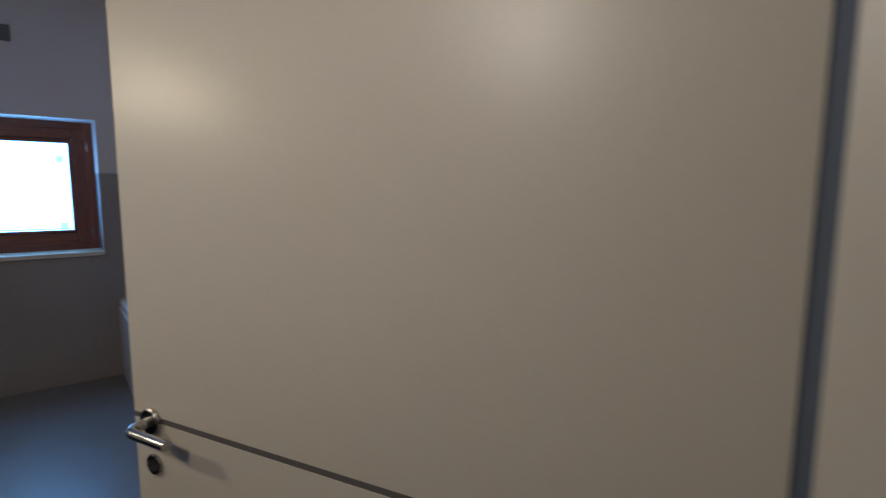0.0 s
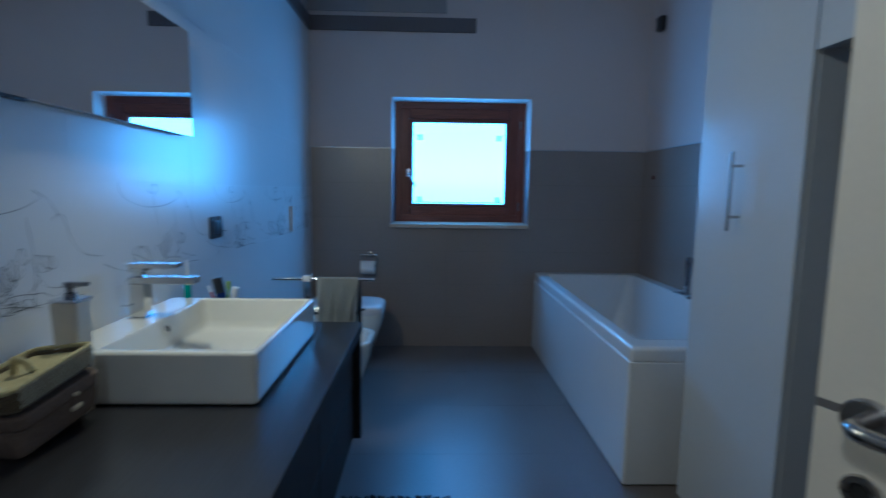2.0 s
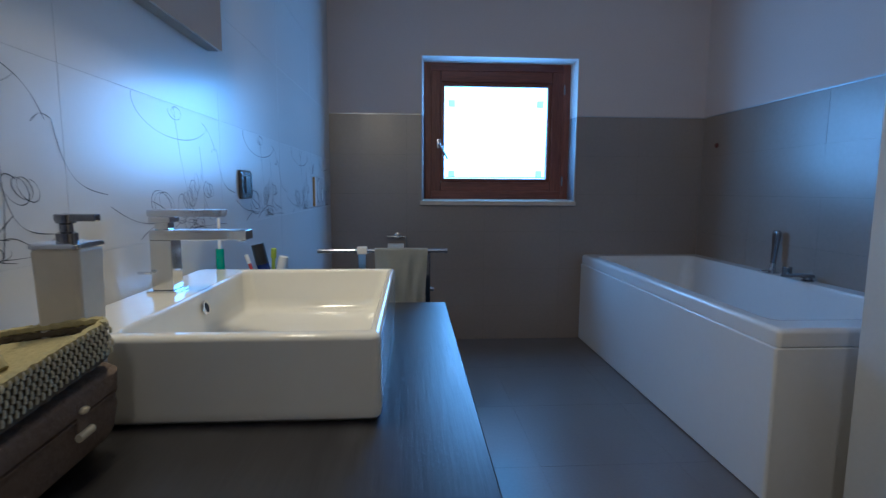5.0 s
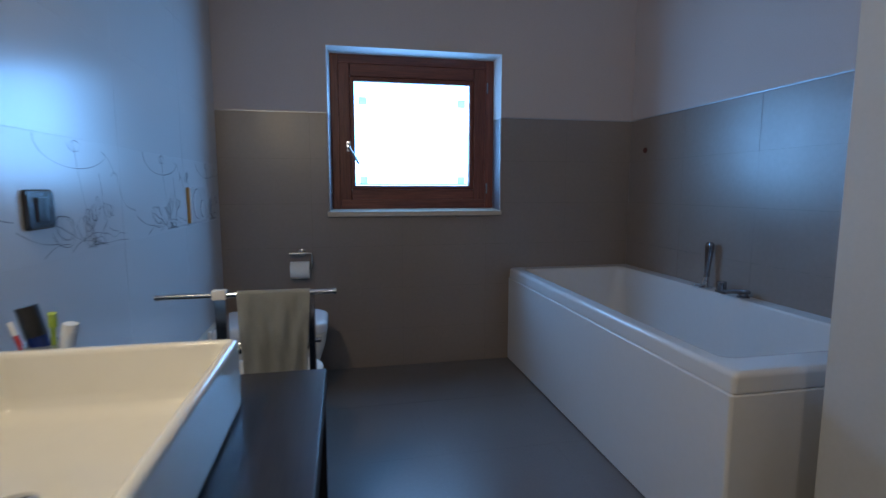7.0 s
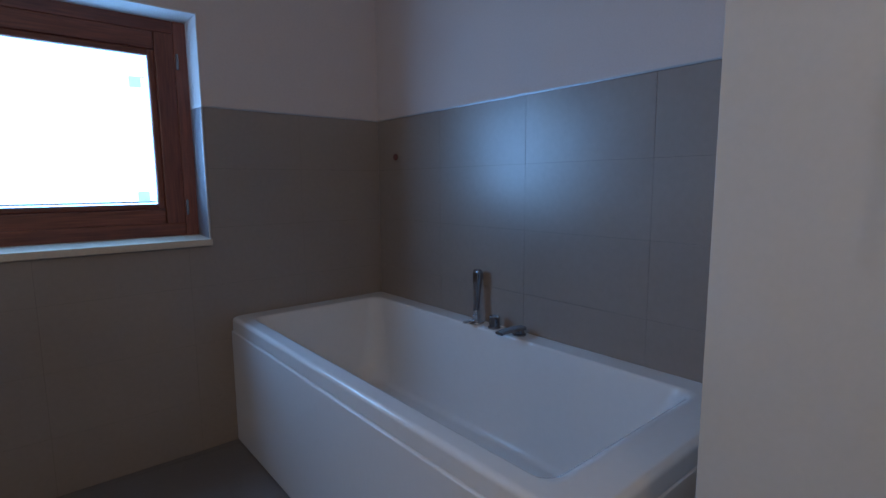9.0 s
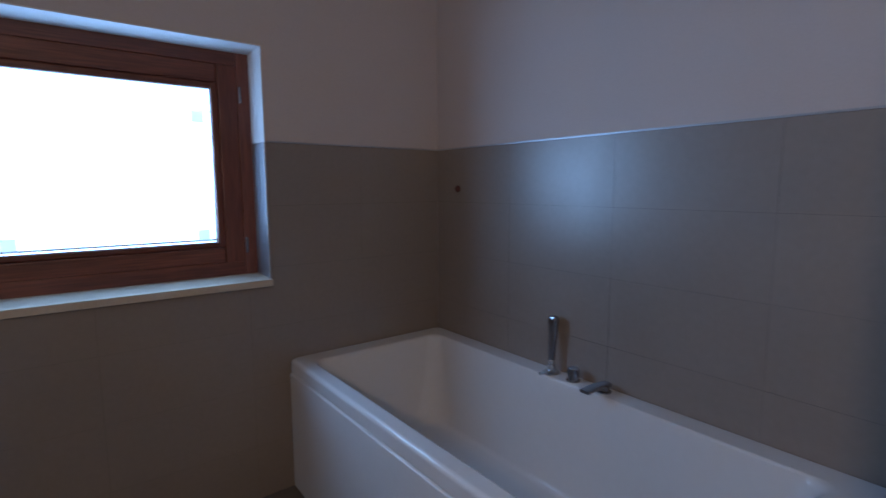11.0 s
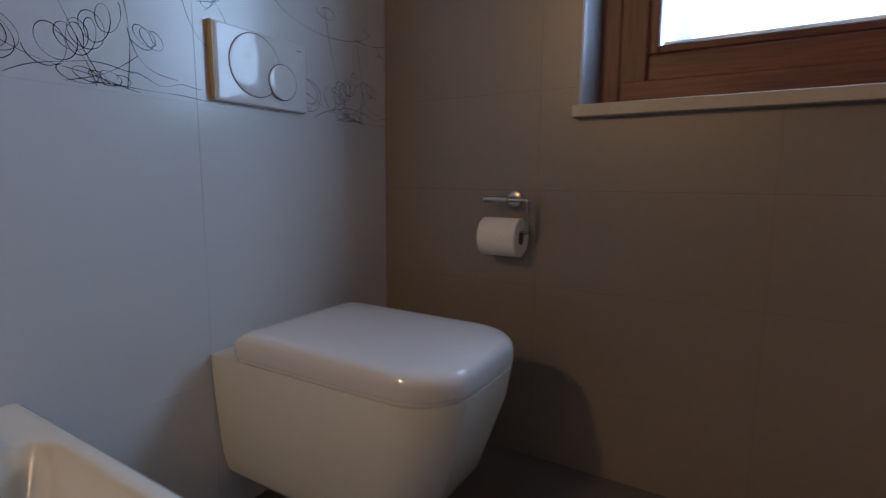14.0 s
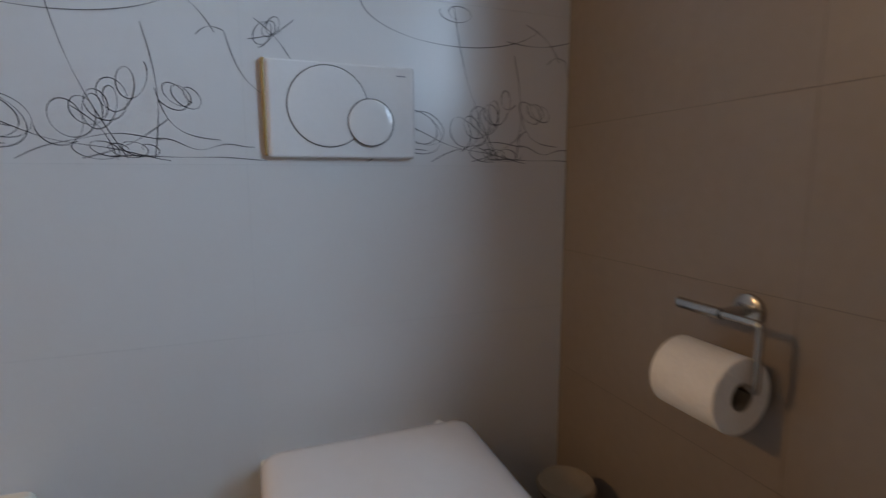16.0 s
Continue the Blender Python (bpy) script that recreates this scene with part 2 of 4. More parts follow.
def ring(x0, x1, y0, y1, r, z, seg=6):
    """A rounded rectangle at height z. r: one radius, or four for the corners x1y1, x0y1, x0y0, x1y0."""
    rs = r if isinstance(r, (list, tuple)) else (r,) * 4
    pts = []
    for i, (cx, cy) in enumerate(((x1 - rs[0], y1 - rs[0]), (x0 + rs[1], y1 - rs[1]), (x0 + rs[2], y0 + rs[2]), (x1 - rs[3], y0 + rs[3]))):
        for k in range(seg + 1):
            a = radians(90 * i + 90 * k / seg)
            pts.append(Vector((cx + rs[i] * math.cos(a), cy + rs[i] * math.sin(a), z)))
    return pts


def loft(rings, cap0=True, cap1=True, bm=None, turn=None):
    bm = bm or bmesh.new()
    rows = [[bm.verts.new(turn @ p if turn else p) for p in r] for r in rings]
    n = len(rows[0])
    for a, b in zip(rows, rows[1:]):
        for i in range(n):
            bm.faces.new((a[i], a[(i + 1) % n], b[(i + 1) % n], b[i]))
    if cap0:
        bm.faces.new(list(reversed(rows[0])))
    if cap1:
        bm.faces.new(rows[-1])
    return bm


def lathe(profile, centre, seg=20, bm=None, turn=None, cap0=True, cap1=True):
    """profile: (radius, height) pairs, turned about an upright axis through centre."""
    c = Vector(centre)
    rows = []
    for r, h in profile:
        row = []
        for k in range(seg):
            p = Vector((r * math.cos(2 * math.pi * k / seg), r * math.sin(2 * math.pi * k / seg), h))
            row.append(c + (turn @ p if turn else p))
        rows.append(row)
    return loft(rows, cap0, cap1, bm)


def tube(points, r, seg=8, bm=None, caps=True):
    pts = [Vector(p) for p in points]
    rows, up = [], None
    for i, p in enumerate(pts):
        d = (pts[min(i + 1, len(pts) - 1)] - pts[max(i - 1, 0)]).normalized()
        if up is None:
            up = d.orthogonal().normalized()
        side = d.cross(up)
        side = side.normalized() if side.length > 1e-6 else d.orthogonal().normalized()
        up = side.cross(d).normalized()
        rows.append([p + r * (math.cos(2 * math.pi * k / seg) * side + math.sin(2 * math.pi * k / seg) * up) for k in range(seg)])
    return loft(rows, caps, caps, bm)


def bent(a, corner, b, r, seg=6):
    """A path from a to b with its corner rounded by r."""
    a, c, b = Vector(a), Vector(corner), Vector(b)
    p, q = c + (a - c).normalized() * r, c + (b - c).normalized() * r
    mid = [(1 - t) ** 2 * p + 2 * t * (1 - t) * c + t * t * q for t in (k / seg for k in range(seg + 1))]
    return [a, *mid, b]


TO_X = Matrix.Rotation(radians(90), 3, "Y")
TO_MINUS_Y = Matrix.Rotation(radians(90), 3, "X")


def structure(name, bm, material, label, category, smooth=0):
    return tagged(part(name, bm, material, None, "", smooth), label, category, "", "structure")


# ---- the shell ----
RIGHT, NEAR, TOP = 2.740, -4.62, 2.95
TILE_TOP = 1.65

floor = structure("floor", box(-0.2, RIGHT + 0.2, -4.77, 0.3, -0.15, -0.0008), GROUT, "grey grout bed under large matt floor tiles", "floor")
ceiling = structure("ceiling", box(-0.2, RIGHT + 0.2, -4.75, 0.3, TOP, TOP + 0.15), CEIL, "plain white painted bathroom ceiling", "ceiling")

bm = box(-0.25, WIN_X0, 0.004, 0.32, 0, TOP)
box(WIN_X1, RIGHT + 0.2, 0.004, 0.32, 0, TOP, bm=bm)
box(WIN_X0, WIN_X1, 0.004, 0.32, 0, WIN_Z0 - 0.032, bm=bm)
box(WIN_X0, WIN_X1, 0.004, 0.32, WIN_Z1, TOP, bm=bm)
wall_north = structure("wall_north", bm, PLASTER, "off-white plastered wall with grey tiled lower part and window", "wall")
wall_west = structure("wall_west", box(-0.2, -0.004, NEAR - 0.15, 0.004, 0, TOP), PLASTER, "long wall clad in white satin tiles with scribbled decor", "wall")
wall_east = structure("wall_east", box(RIGHT + 0.004, RIGHT + 0.2, NEAR - 0.15, 0.004, 0, TOP), PLASTER, "off-white wall above grey tiles beside the bathtub", "wall")
DOOR_X0, DOOR_X1, DOOR_TOP = 0.80, 2.165, 2.36
bm = box(-0.004, DOOR_X0, NEAR - 0.15, NEAR, 0, TOP)
box(DOOR_X1, RIGHT + 0.004, NEAR - 0.15, NEAR, 0, TOP, bm=bm)
box(DOOR_X0, DOOR_X1, NEAR - 0.15, NEAR, DOOR_TOP, TOP, bm=bm)
wall_south = structure("wall_south", bm, PLASTER, "off-white wall around the bathroom doorway", "wall")

# hall behind the doorway
structure("hall_floor", box(-0.2, 3.2, -7.2, -4.75, -0.15, 0.0), HALL_FLOOR, "oak floor of the hall outside the bathroom", "floor")
structure("hall_ceiling", box(-0.2, 3.2, -7.2, -4.75, 2.7, 2.85), CEIL, "white hall ceiling", "ceiling")
structure("hall_wall_west", box(-0.2, -0.05, -7.2, -4.75, 0, 2.7), PLASTER, "off-white hall wall", "wall")
structure("hall_wall_east", box(3.05, 3.2, -7.2, -4.75, 0, 2.7), PLASTER, "off-white hall wall", "wall")
structure("hall_wall_south", box(-0.05, 3.05, -7.2, -7.05, 0, 2.7), PLASTER, "off-white hall wall", "wall")

# dark cornice strip over the tiles, and the paler board above it
bm = box(0.0, 1.322, -0.012, 0.004, 2.560, 2.670, 0.002)
box(-0.004, 0.012, -2.6, -0.012, 2.560, 2.670, 0.002, bm=bm)
structure("cornice_strip", bm, DARKBOARD, "dark grey cornice strip high on the wall", "trim")
structure("upper_board", box(0.0, 1.086, -0.010, 0.004, 2.705, TOP, 0.002), MIDBOARD, "mid grey board above the cornice strip", "trim")

# metal edge along the top of the grey tiles
bm = box(0.0, WIN_X0 - 0.001, -0.003, 0.006, TILE_TOP, TILE_TOP + 0.007)
box(WIN_X1 + 0.001, RIGHT, -0.003, 0.006, TILE_TOP, TILE_TOP + 0.007, bm=bm)
box(RIGHT - 0.003, RIGHT + 0.006, NEAR, 0.0, TILE_TOP, TILE_TOP + 0.007, bm=bm)
structure("tile_edge_trim", bm, ALU, "thin aluminium trim along the tile edge", "trim")

# window reveal, sill, frame
def wedge(pts, axis, a, c, bm):
    """A prism with the outline pts (in x, y or y, z), drawn along z or x from a to c."""
    rows = [[Vector((u, v, w)) if axis == "z" else Vector((w, u, v)) for u, v in pts] for w in (a, c)]
    return loft(rows, True, True, bm)


for nm, z0, z1, m, lab in (("reveal_tile", WIN_Z0, TILE_TOP, ALU, "pale metal-edged cladding of the window reveal"), ("reveal_plaster", TILE_TOP + 0.001, WIN_Z1, CEIL, "white plaster of the window reveal")):
    bm = bmesh.new()
    wedge([(WIN_X0 - 0.001, -0.003), (WIN_X0 + 0.004, -0.003), (WIN_X0 + 0.024, 0.16), (WIN_X0 - 0.001, 0.16)], "z", z0, z1, bm)
    wedge([(WIN_X1 + 0.001, -0.003), (WIN_X1 - 0.004, -0.003), (WIN_X1 - 0.024, 0.16), (WIN_X1 + 0.001, 0.16)], "z", z0, z1, bm)
    if m is CEIL:
        wedge([(-0.003, WIN_Z1 + 0.001), (-0.003, WIN_Z1 - 0.004), (0.16, WIN_Z1 - 0.022), (0.16, WIN_Z1 + 0.001)], "x", WIN_X0, WIN_X1, bm)
    structure(nm, bm, m, lab, "trim")

bm = bmesh.new()
for wx, sgn in ((WIN_X0, 1), (WIN_X1, -1)):
    tube([(wx + sgn * 0.003, -0.001, WIN_Z0 + 0.001), (wx + sgn * 0.003, -0.001, TILE_TOP)], 0.0065, 12, bm)
structure("reveal_corner_bead", bm, ALU, "rounded aluminium bead on the window reveal corner", "trim", 60)

window = thing("window_1", (1.219, 0.12, WIN_Z0), "red-brown timber window with bright blind behind glass", "window", "", "structure")
part("window_sill", box(WIN_X0 - 0.012, WIN_X1 + 0.002, -0.028, 0.15, WIN_Z0 - 0.032, WIN_Z0, 0.004), SILL, window, "beige stone window sill")
part("sill_slope", wedge([(0.01, WIN_Z0), (0.15, WIN_Z0), (0.15, WIN_Z0 + 0.016)], "x", WIN_X0 + 0.006, WIN_X1 - 0.006, None), SILL, window)


def timber_frame(name, x0, x1, z0, z1, w, y0, y1, bevel, parent):
    for nm, a in (("stile", (x0, x0 + w, y0, y1, z0, z1)), ("stile", (x1 - w, x1, y0, y1, z0, z1))):
        part(nm, box(*a, bevel), REDWOOD_Z, parent)
    for nm, a in (("rail", (x0 + w, x1 - w, y0 + 0.001, y1, z0, z0 + w)), ("rail", (x0 + w, x1 - w, y0 + 0.001, y1, z1 - w, z1))):
        part(nm, box(*a, bevel), REDWOOD_X, parent)


fr = part("window_frame", box(WIN_X0 + 0.012, WIN_X0 + 0.016, 0.165, 0.19, WIN_Z0, WIN_Z1), REDWOOD_Z, window)
timber_frame("frame", WIN_X0 + 0.002, WIN_X1 - 0.002, WIN_Z0 + 0.002, WIN_Z1 - 0.002, 0.072, 0.122, 0.195, 0.006, fr)
GX0, GX1, GZ0, GZ1 = 0.826, 1.602, 1.206, 1.880
sash = part("sash", box(GX0 - 0.110, GX0 - 0.106, 0.14, 0.17, GZ0 - 0.1, GZ1 + 0.1), REDWOOD_Z, window)
timber_frame("sash", GX0 - 0.112, GX1 + 0.112, GZ0 - 0.108, GZ1 + 0.112, 0.084, 0.128, 0.175, 0.010, sash)
GB = 0.029
for bx0, bx1 in ((GX0 - GB, GX0), (GX1, GX1 + GB)):
    part("glazing_bead", box(bx0, bx1, 0.1365, 0.174, GZ0 - GB + 0.004, GZ1 + GB, 0.007, 3), REDWOOD_Z, sash)
for bz0, bz1 in ((GZ0 - GB + 0.004, GZ0), (GZ1, GZ1 + GB)):
    part("glazing_bead", box(GX0 - 0.002, GX1 + 0.002, 0.1375, 0.174, bz0, bz1, 0.007, 3), REDWOOD_X, sash)
pane = part("pane", box(GX0 - 0.004, GX1 + 0.004, 0.160, 0.166, GZ0 - 0.004, GZ1 + 0.004), glass_m, sash, "clear glass pane")
pane.visible_shadow = False
for gx in (GX0 + 0.055, GX1 - 0.055):
    for gz, h in ((GZ1 - 0.122, 0.048), (GZ0 + 0.034, 0.05)):
        part("blind_bracket", box(gx - 0.024, gx + 0.024, 0.148, 0.159, gz - h / 2, gz + h / 2, 0.003), clear_m, sash, "clear plastic blind bracket")
part("blind_bottom_bar", box(GX0 + 0.004, GX1 - 0.004, 0.168, 0.178, GZ0 + 0.006, GZ0 + 0.014, 0.002), WHITEPLAST, sash, "white bottom bar of the blind")
for gx0, gx1 in ((GX0, GX0 + 0.05), (GX1 - 0.045, GX1)):
    part("blind_cord", tube([(gx0, 0.156, GZ1 - 0.098), (gx1, 0.156, GZ1 - 0.098)], 0.0016, 6), BLACKPLAST, sash, "thin dark blind cord")
wh = part("window_handle", lathe([(0.0, 0), (0.016, 0), (0.017, 0.004), (0.016, 0.012), (0.010, 0.014), (0.009, 0.034), (0.0, 0.035)], (0.785, 0.128, 1.46), 18, None, TO_MINUS_Y), CHROME, window, "chrome lever window handle")
part("lever", tube(bent((0.785, 0.100, 1.458), (0.787, 0.088, 1.455), (0.848, 0.086, 1.345), 0.012), 0.0075, 10), CHROME, wh)
part("backplate", box(0.770, 0.800, 0.122, 0.129, 1.425, 1.495, 0.003), CHROME, wh)
for hz in (1.185, 1.86):
    bm = lathe([(0.0, 0), (0.007, 0.002), (0.0075, 0.07), (0.004, 0.075), (0.0, 0.076)], (1.722, 0.124, hz - 0.035), 10)
    part("hinge", bm, DARK_CHROME, window, "small steel window hinge")

# ---- bathtub ----
TX0, TY0, TZ = 1.852, -2.040, 0.645
tub = thing("bathtub", (TX0, TY0, 0), "white acrylic bathtub with flat front panels", "bathtub")
part("front_panel", loft([ring(TX0 - 0.004 + e, RIGHT - 0.004, TY0 - 0.002 + e, -0.004, 0.012, z, 6) for z, e in ((0.006, 0.003), (0.010, 0.0), (0.571, 0.0), (0.575, 0.003), (0.5768, 0.012))], False, False), ACRYLIC, tub, "", 50)
part("plinth", box(TX0 + 0.03, RIGHT - 0.01, TY0 + 0.03, -0.006, 0.001, 0.02), VOID_BLACK, tub)
X1, Y1 = RIGHT - 0.003, -0.003
OUT = lambda e, z, r: ring(TX0 + 0.003 + e, X1 - e * 0.2, TY0 + e, Y1 - e * 0.2, r, z, 8)
IN = lambda e, z, r: ring(TX0 + 0.078 + e * 0.7, X1 - 0.095 - e * 0.6, TY0 + 0.140 + e * 1.9, Y1 - 0.105 - e * 0.75, r, z, 8)
shell = loft([OUT(0.004, 0.578, 0.012), OUT(0.0, 0.582, 0.014), OUT(0.0, 0.626, 0.016), OUT(0.003, 0.636, 0.018), OUT(0.010, 0.642, 0.020), OUT(0.020, TZ, 0.024),
              IN(-0.016, TZ, 0.05), IN(-0.006, 0.6425, 0.055), IN(0.002, 0.635, 0.06), IN(0.008, 0.615, 0.065), IN(0.03, 0.45, 0.09), IN(0.065, 0.28, 0.13), IN(0.10, 0.215, 0.13), IN(0.16, 0.195, 0.10)], False, True)
part("tub_shell", shell, ACRYLIC, tub, "", 60)
part("overflow_knob", lathe([(0, 0), (0.03, 0), (0.032, 0.008), (0.026, 0.014), (0, 0.015)], (1.972, -1.05, 0.47), 20, None, TO_X), CHROME, tub, "round chrome overflow knob")
part("drain", lathe([(0, 0), (0.032, 0), (0.030, 0.005), (0, 0.006)], (2.28, -1.0, 0.196), 20), CHROME, tub)

mixer = thing("bath_mixer", (2.69, -0.925, TZ), "chrome deck-mounted bath mixer with hand shower", "tap")
part("shower_holder", lathe([(0.0, 0), (0.038, 0), (0.038, 0.005), (0.034, 0.008), (0.020, 0.011), (0.018, 0.040), (0.0, 0.042)], (2.684, -0.890, TZ), 22), CHROME, mixer)
part("hand_shower", loft([ring(-0.012, 0.012, -0.013, 0.013, 0.010, 0.03, 4), ring(-0.013, 0.013, -0.016, 0.016, 0.011, 0.12, 4), ring(-0.015, 0.015, -0.021, 0.021, 0.012, 0.185, 4), ring(-0.017, 0.017, -0.024, 0.024, 0.013, 0.225, 4), ring(-0.015, 0.015, -0.022, 0.022, 0.012, 0.243, 4), ring(-0.009, 0.009, -0.014, 0.014, 0.008, 0.250, 4)]), DARK_CHROME, mixer, "slim chrome hand shower").matrix_basis = pose(2.692, -0.880, TZ, 0, 3, 0)
part("hose_ferrule", lathe([(0.0, 0.0), (0.014, 0.0), (0.015, 0.016), (0.011, 0.020), (0.0, 0.021)], (2.686, -0.888, TZ + 0.040), 16), CHROME, mixer)
part("lever_body", lathe([(0.0, 0), (0.029, 0), (0.029, 0.005), (0.024, 0.009), (0.024, 0.052), (0.021, 0.056), (0.0, 0.057)], (2.686, -1.005, TZ), 22), DARK_CHROME, mixer)
part("lever", box(2.600, 2.680, -0.907, -0.887, TZ + 0.012, TZ + 0.021, 0.003), CHROME, mixer, "flat chrome diverter lever")
part("spout_base", lathe([(0.0, 0), (0.030, 0), (0.030, 0.005), (0.022, 0.009), (0.020, 0.024), (0.0, 0.026)], (2.690, -1.150, TZ), 18), DARK_CHROME, mixer)
part("spout", loft([[Vector((x, -1.150 + w * cy, TZ + z0 + h * cz)) for cy, cz in ((-1, -0.6), (-0.6, -1), (0.6, -1), (1, -0.6), (1, 0.6), (0.6, 1), (-0.6, 1), (-1, 0.6))] for x, w, h, z0 in ((2.712, 0.020, 0.010, 0.027), (2.66, 0.021, 0.010, 0.031), (2.60, 0.022, 0.008, 0.033), (2.565, 0.022, 0.006, 0.030))]), DARK_CHROME, mixer)
tagged(part("wall_plug", lathe([(0, 0), (0.017, 0), (0.019, 0.006), (0.012, 0.014), (0, 0.015)], (RIGHT, -0.184, 1.441), 16, None, Matrix.Rotation(radians(-90), 3, "Y")), REDCAP), "dull red round plug in the grey tiles", "wall plug")
box_ = thing("speaker", (RIGHT - 0.03, -0.2, 2.56), "small black wall speaker high in the corner", "speaker")
part("housing", box(RIGHT - 0.045, RIGHT + 0.004, -0.235, -0.165, 2.545, 2.655, 0.008), BLACKPLAST, box_)
part("grille", box(RIGHT - 0.048, RIGHT - 0.044, -0.228, -0.172, 2.552, 2.648, 0.0015), ANTHRACITE, box_)

# ---- tall cabinet and the unit beside it ----
CX = 2.03
cab = thing("tall_cabinet", (CX + 0.3, -2.43, 0), "tall white laminate cabinet with a steel bar handle", "cabinet")
part("body", box(CX + 0.02, RIGHT - 0.004, -2.72, -2.166, 0.06, 2.60, 0.002), LACQUER, cab)
part("plinth", box(CX + 0.05, RIGHT - 0.01, -2.715, -2.170, 0.0, 0.06), LACQUER, cab)
cdoor = part("cabinet_door", box(CX, CX + 0.019, -2.718, -2.166, 0.045, 2.60, 0.002), LACQUER, cab)
part("bar_handle", tube([(CX - 0.040, -2.44, 1.188), (CX - 0.040, -2.44, 1.458)], 0.006, 12), STEEL, cdoor, "slim brushed steel bar handle")
for hz in (1.236, 1.410):
    part("handle_post", tube([(CX, -2.44, hz), (CX - 0.040, -2.44, hz)], 0.005, 10), STEEL, cdoor)
up = thing("wall_unit", (CX + 0.3, -3.0, 1.66), "white upper cabinet above an open niche", "cabinet")
part("body", box(CX + 0.02, RIGHT - 0.004, -3.40, -2.726, 1.718, 2.60, 0.002), LACQUER, up)
part("cabinet_door", box(CX, CX + 0.019, -3.398, -2.728, 1.713, 2.60, 0.002), LACQUER, up)
part("side_panel", box(CX + 0.02, RIGHT - 0.004, -3.418, -3.402, 0.0, 2.60, 0.002), LACQUER, up)

# ---- door ----
A = Vector((1.567, -3.405, 0))
D = Vector((0.430, -0.903, 0)).normalized()
N = Vector((-0.903, -0.430, 0)).normalized()
LEAF = Matrix(((D.x, N.x, 0, A.x), (D.y, N.y, 0, A.y), (0, 0, 1, 0), (0, 0, 0, 1)))
LW, LH, LT = 1.315, 2.32, 0.044
door = new("door_1")
door.matrix_basis = LEAF
tagged(door, "cream lacquered door standing open, grey inlay line", "door", "", "structure")


def on_leaf(name, bm, material, label="", parent=None, smooth=40):
    bm.transform(LEAF)
    return part(name, bm, material, parent or door, label, smooth)


GZ = 0.995
on_leaf("leaf", box(0, LW, -LT, 0, 0.008, GZ - 0.007, 0.0015), DOOR_PAINT)
on_leaf("leaf", box(0, LW, -LT, 0, GZ + 0.007, LH, 0.0015), DOOR_PAINT)
on_leaf("inlay", box(0.0005, LW - 0.0005, -LT + 0.001, -0.001, GZ - 0.0069, GZ + 0.0069), GROOVE, "grey inlay line across the door")
hr = on_leaf("door_handle", lathe([(0.0, 0), (0.033, 0), (0.033, 0.008), (0.030, 0.011), (0.013, 0.011), (0.0, 0.011)], (0.068, 0, GZ - 0.004), 24, None, Matrix.Rotation(radians(-90), 3, "X")), STEEL, "satin steel lever door handle")
bar = [(0.068, 0.006, GZ - 0.004)] + [tuple(p) for p in bent((0.068, 0.020, GZ - 0.004), (0.068, 0.062, GZ - 0.004), (0.205, 0.062, GZ - 0.006), 0.030, 8)][0:]
on_leaf("lever", tube(bar, 0.0122, 14), STEEL, "", hr)
on_leaf("key_rosette", lathe([(0.014, 0.002), (0.015, 0.008), (0.024, 0.008), (0.026, 0.005), (0.026, 0.0)], (0.070, 0, GZ - 0.112), 24, None, Matrix.Rotation(radians(-90), 3, "X"), False, False), STEEL, "steel key rosette")
on_leaf("keyhole", lathe([(0.0, 0.001), (0.0145, 0.001), (0.0145, 0.004), (0, 0.004)], (0.070, 0, GZ - 0.112), 16, None, Matrix.Rotation(radians(-90), 3, "X")), VOID_BLACK)
on_leaf("latch_plate", box(-0.002, 0.001, -0.034, -0.012, GZ - 0.13, GZ + 0.10, 0.0005), STEEL, "steel latch plate on the door edge")
for hz in (0.25, 0.75, 2.05):
    on_leaf("hinge", lathe([(0, 0), (0.008, 0.001), (0.008, 0.09), (0, 0.091)], (LW + 0.012, 0.004, hz), 12), STEEL, "steel door hinge")
# Added strip: the open gap's bluish light is put into its colour.
on_leaf("edge_seal", box(LW + 0.0005, LW + 0.026, -LT + 0.002, -0.008, 0.010, LH - 0.002, 0.002), GAP_FILL, "added strip coloured like the grey-blue light in the door gap")
bm = box(DOOR_X0, DOOR_X0 + 0.035, NEAR - 0.155, NEAR + 0.005, 0, DOOR_TOP, 0.003)
box(DOOR_X1 - 0.035, DOOR_X1, NEAR - 0.155, NEAR + 0.005, 0, DOOR_TOP, 0.003, bm=bm)
box(DOOR_X0 + 0.035, DOOR_X1 - 0.035, NEAR - 0.155, NEAR + 0.005, DOOR_TOP - 0.035, DOOR_TOP, 0.003, bm=bm)
structure("door_frame", bm, DOOR_PAINT, "cream lacquered door lining", "door frame", 40)
bm = box(DOOR_X0 - 0.07, DOOR_X0, NEAR, NEAR + 0.015, 0, DOOR_TOP + 0.07, 0.003)
box(DOOR_X1, DOOR_X1 + 0.07, NEAR, NEAR + 0.015, 0, DOOR_TOP + 0.07, 0.003, bm=bm)
box(DOOR_X0, DOOR_X1, NEAR, NEAR + 0.015, DOOR_TOP, DOOR_TOP + 0.07, 0.003, bm=bm)
structure("door_architrave", bm, DOOR_PAINT, "cream lacquered architrave around the doorway", "door frame", 40)

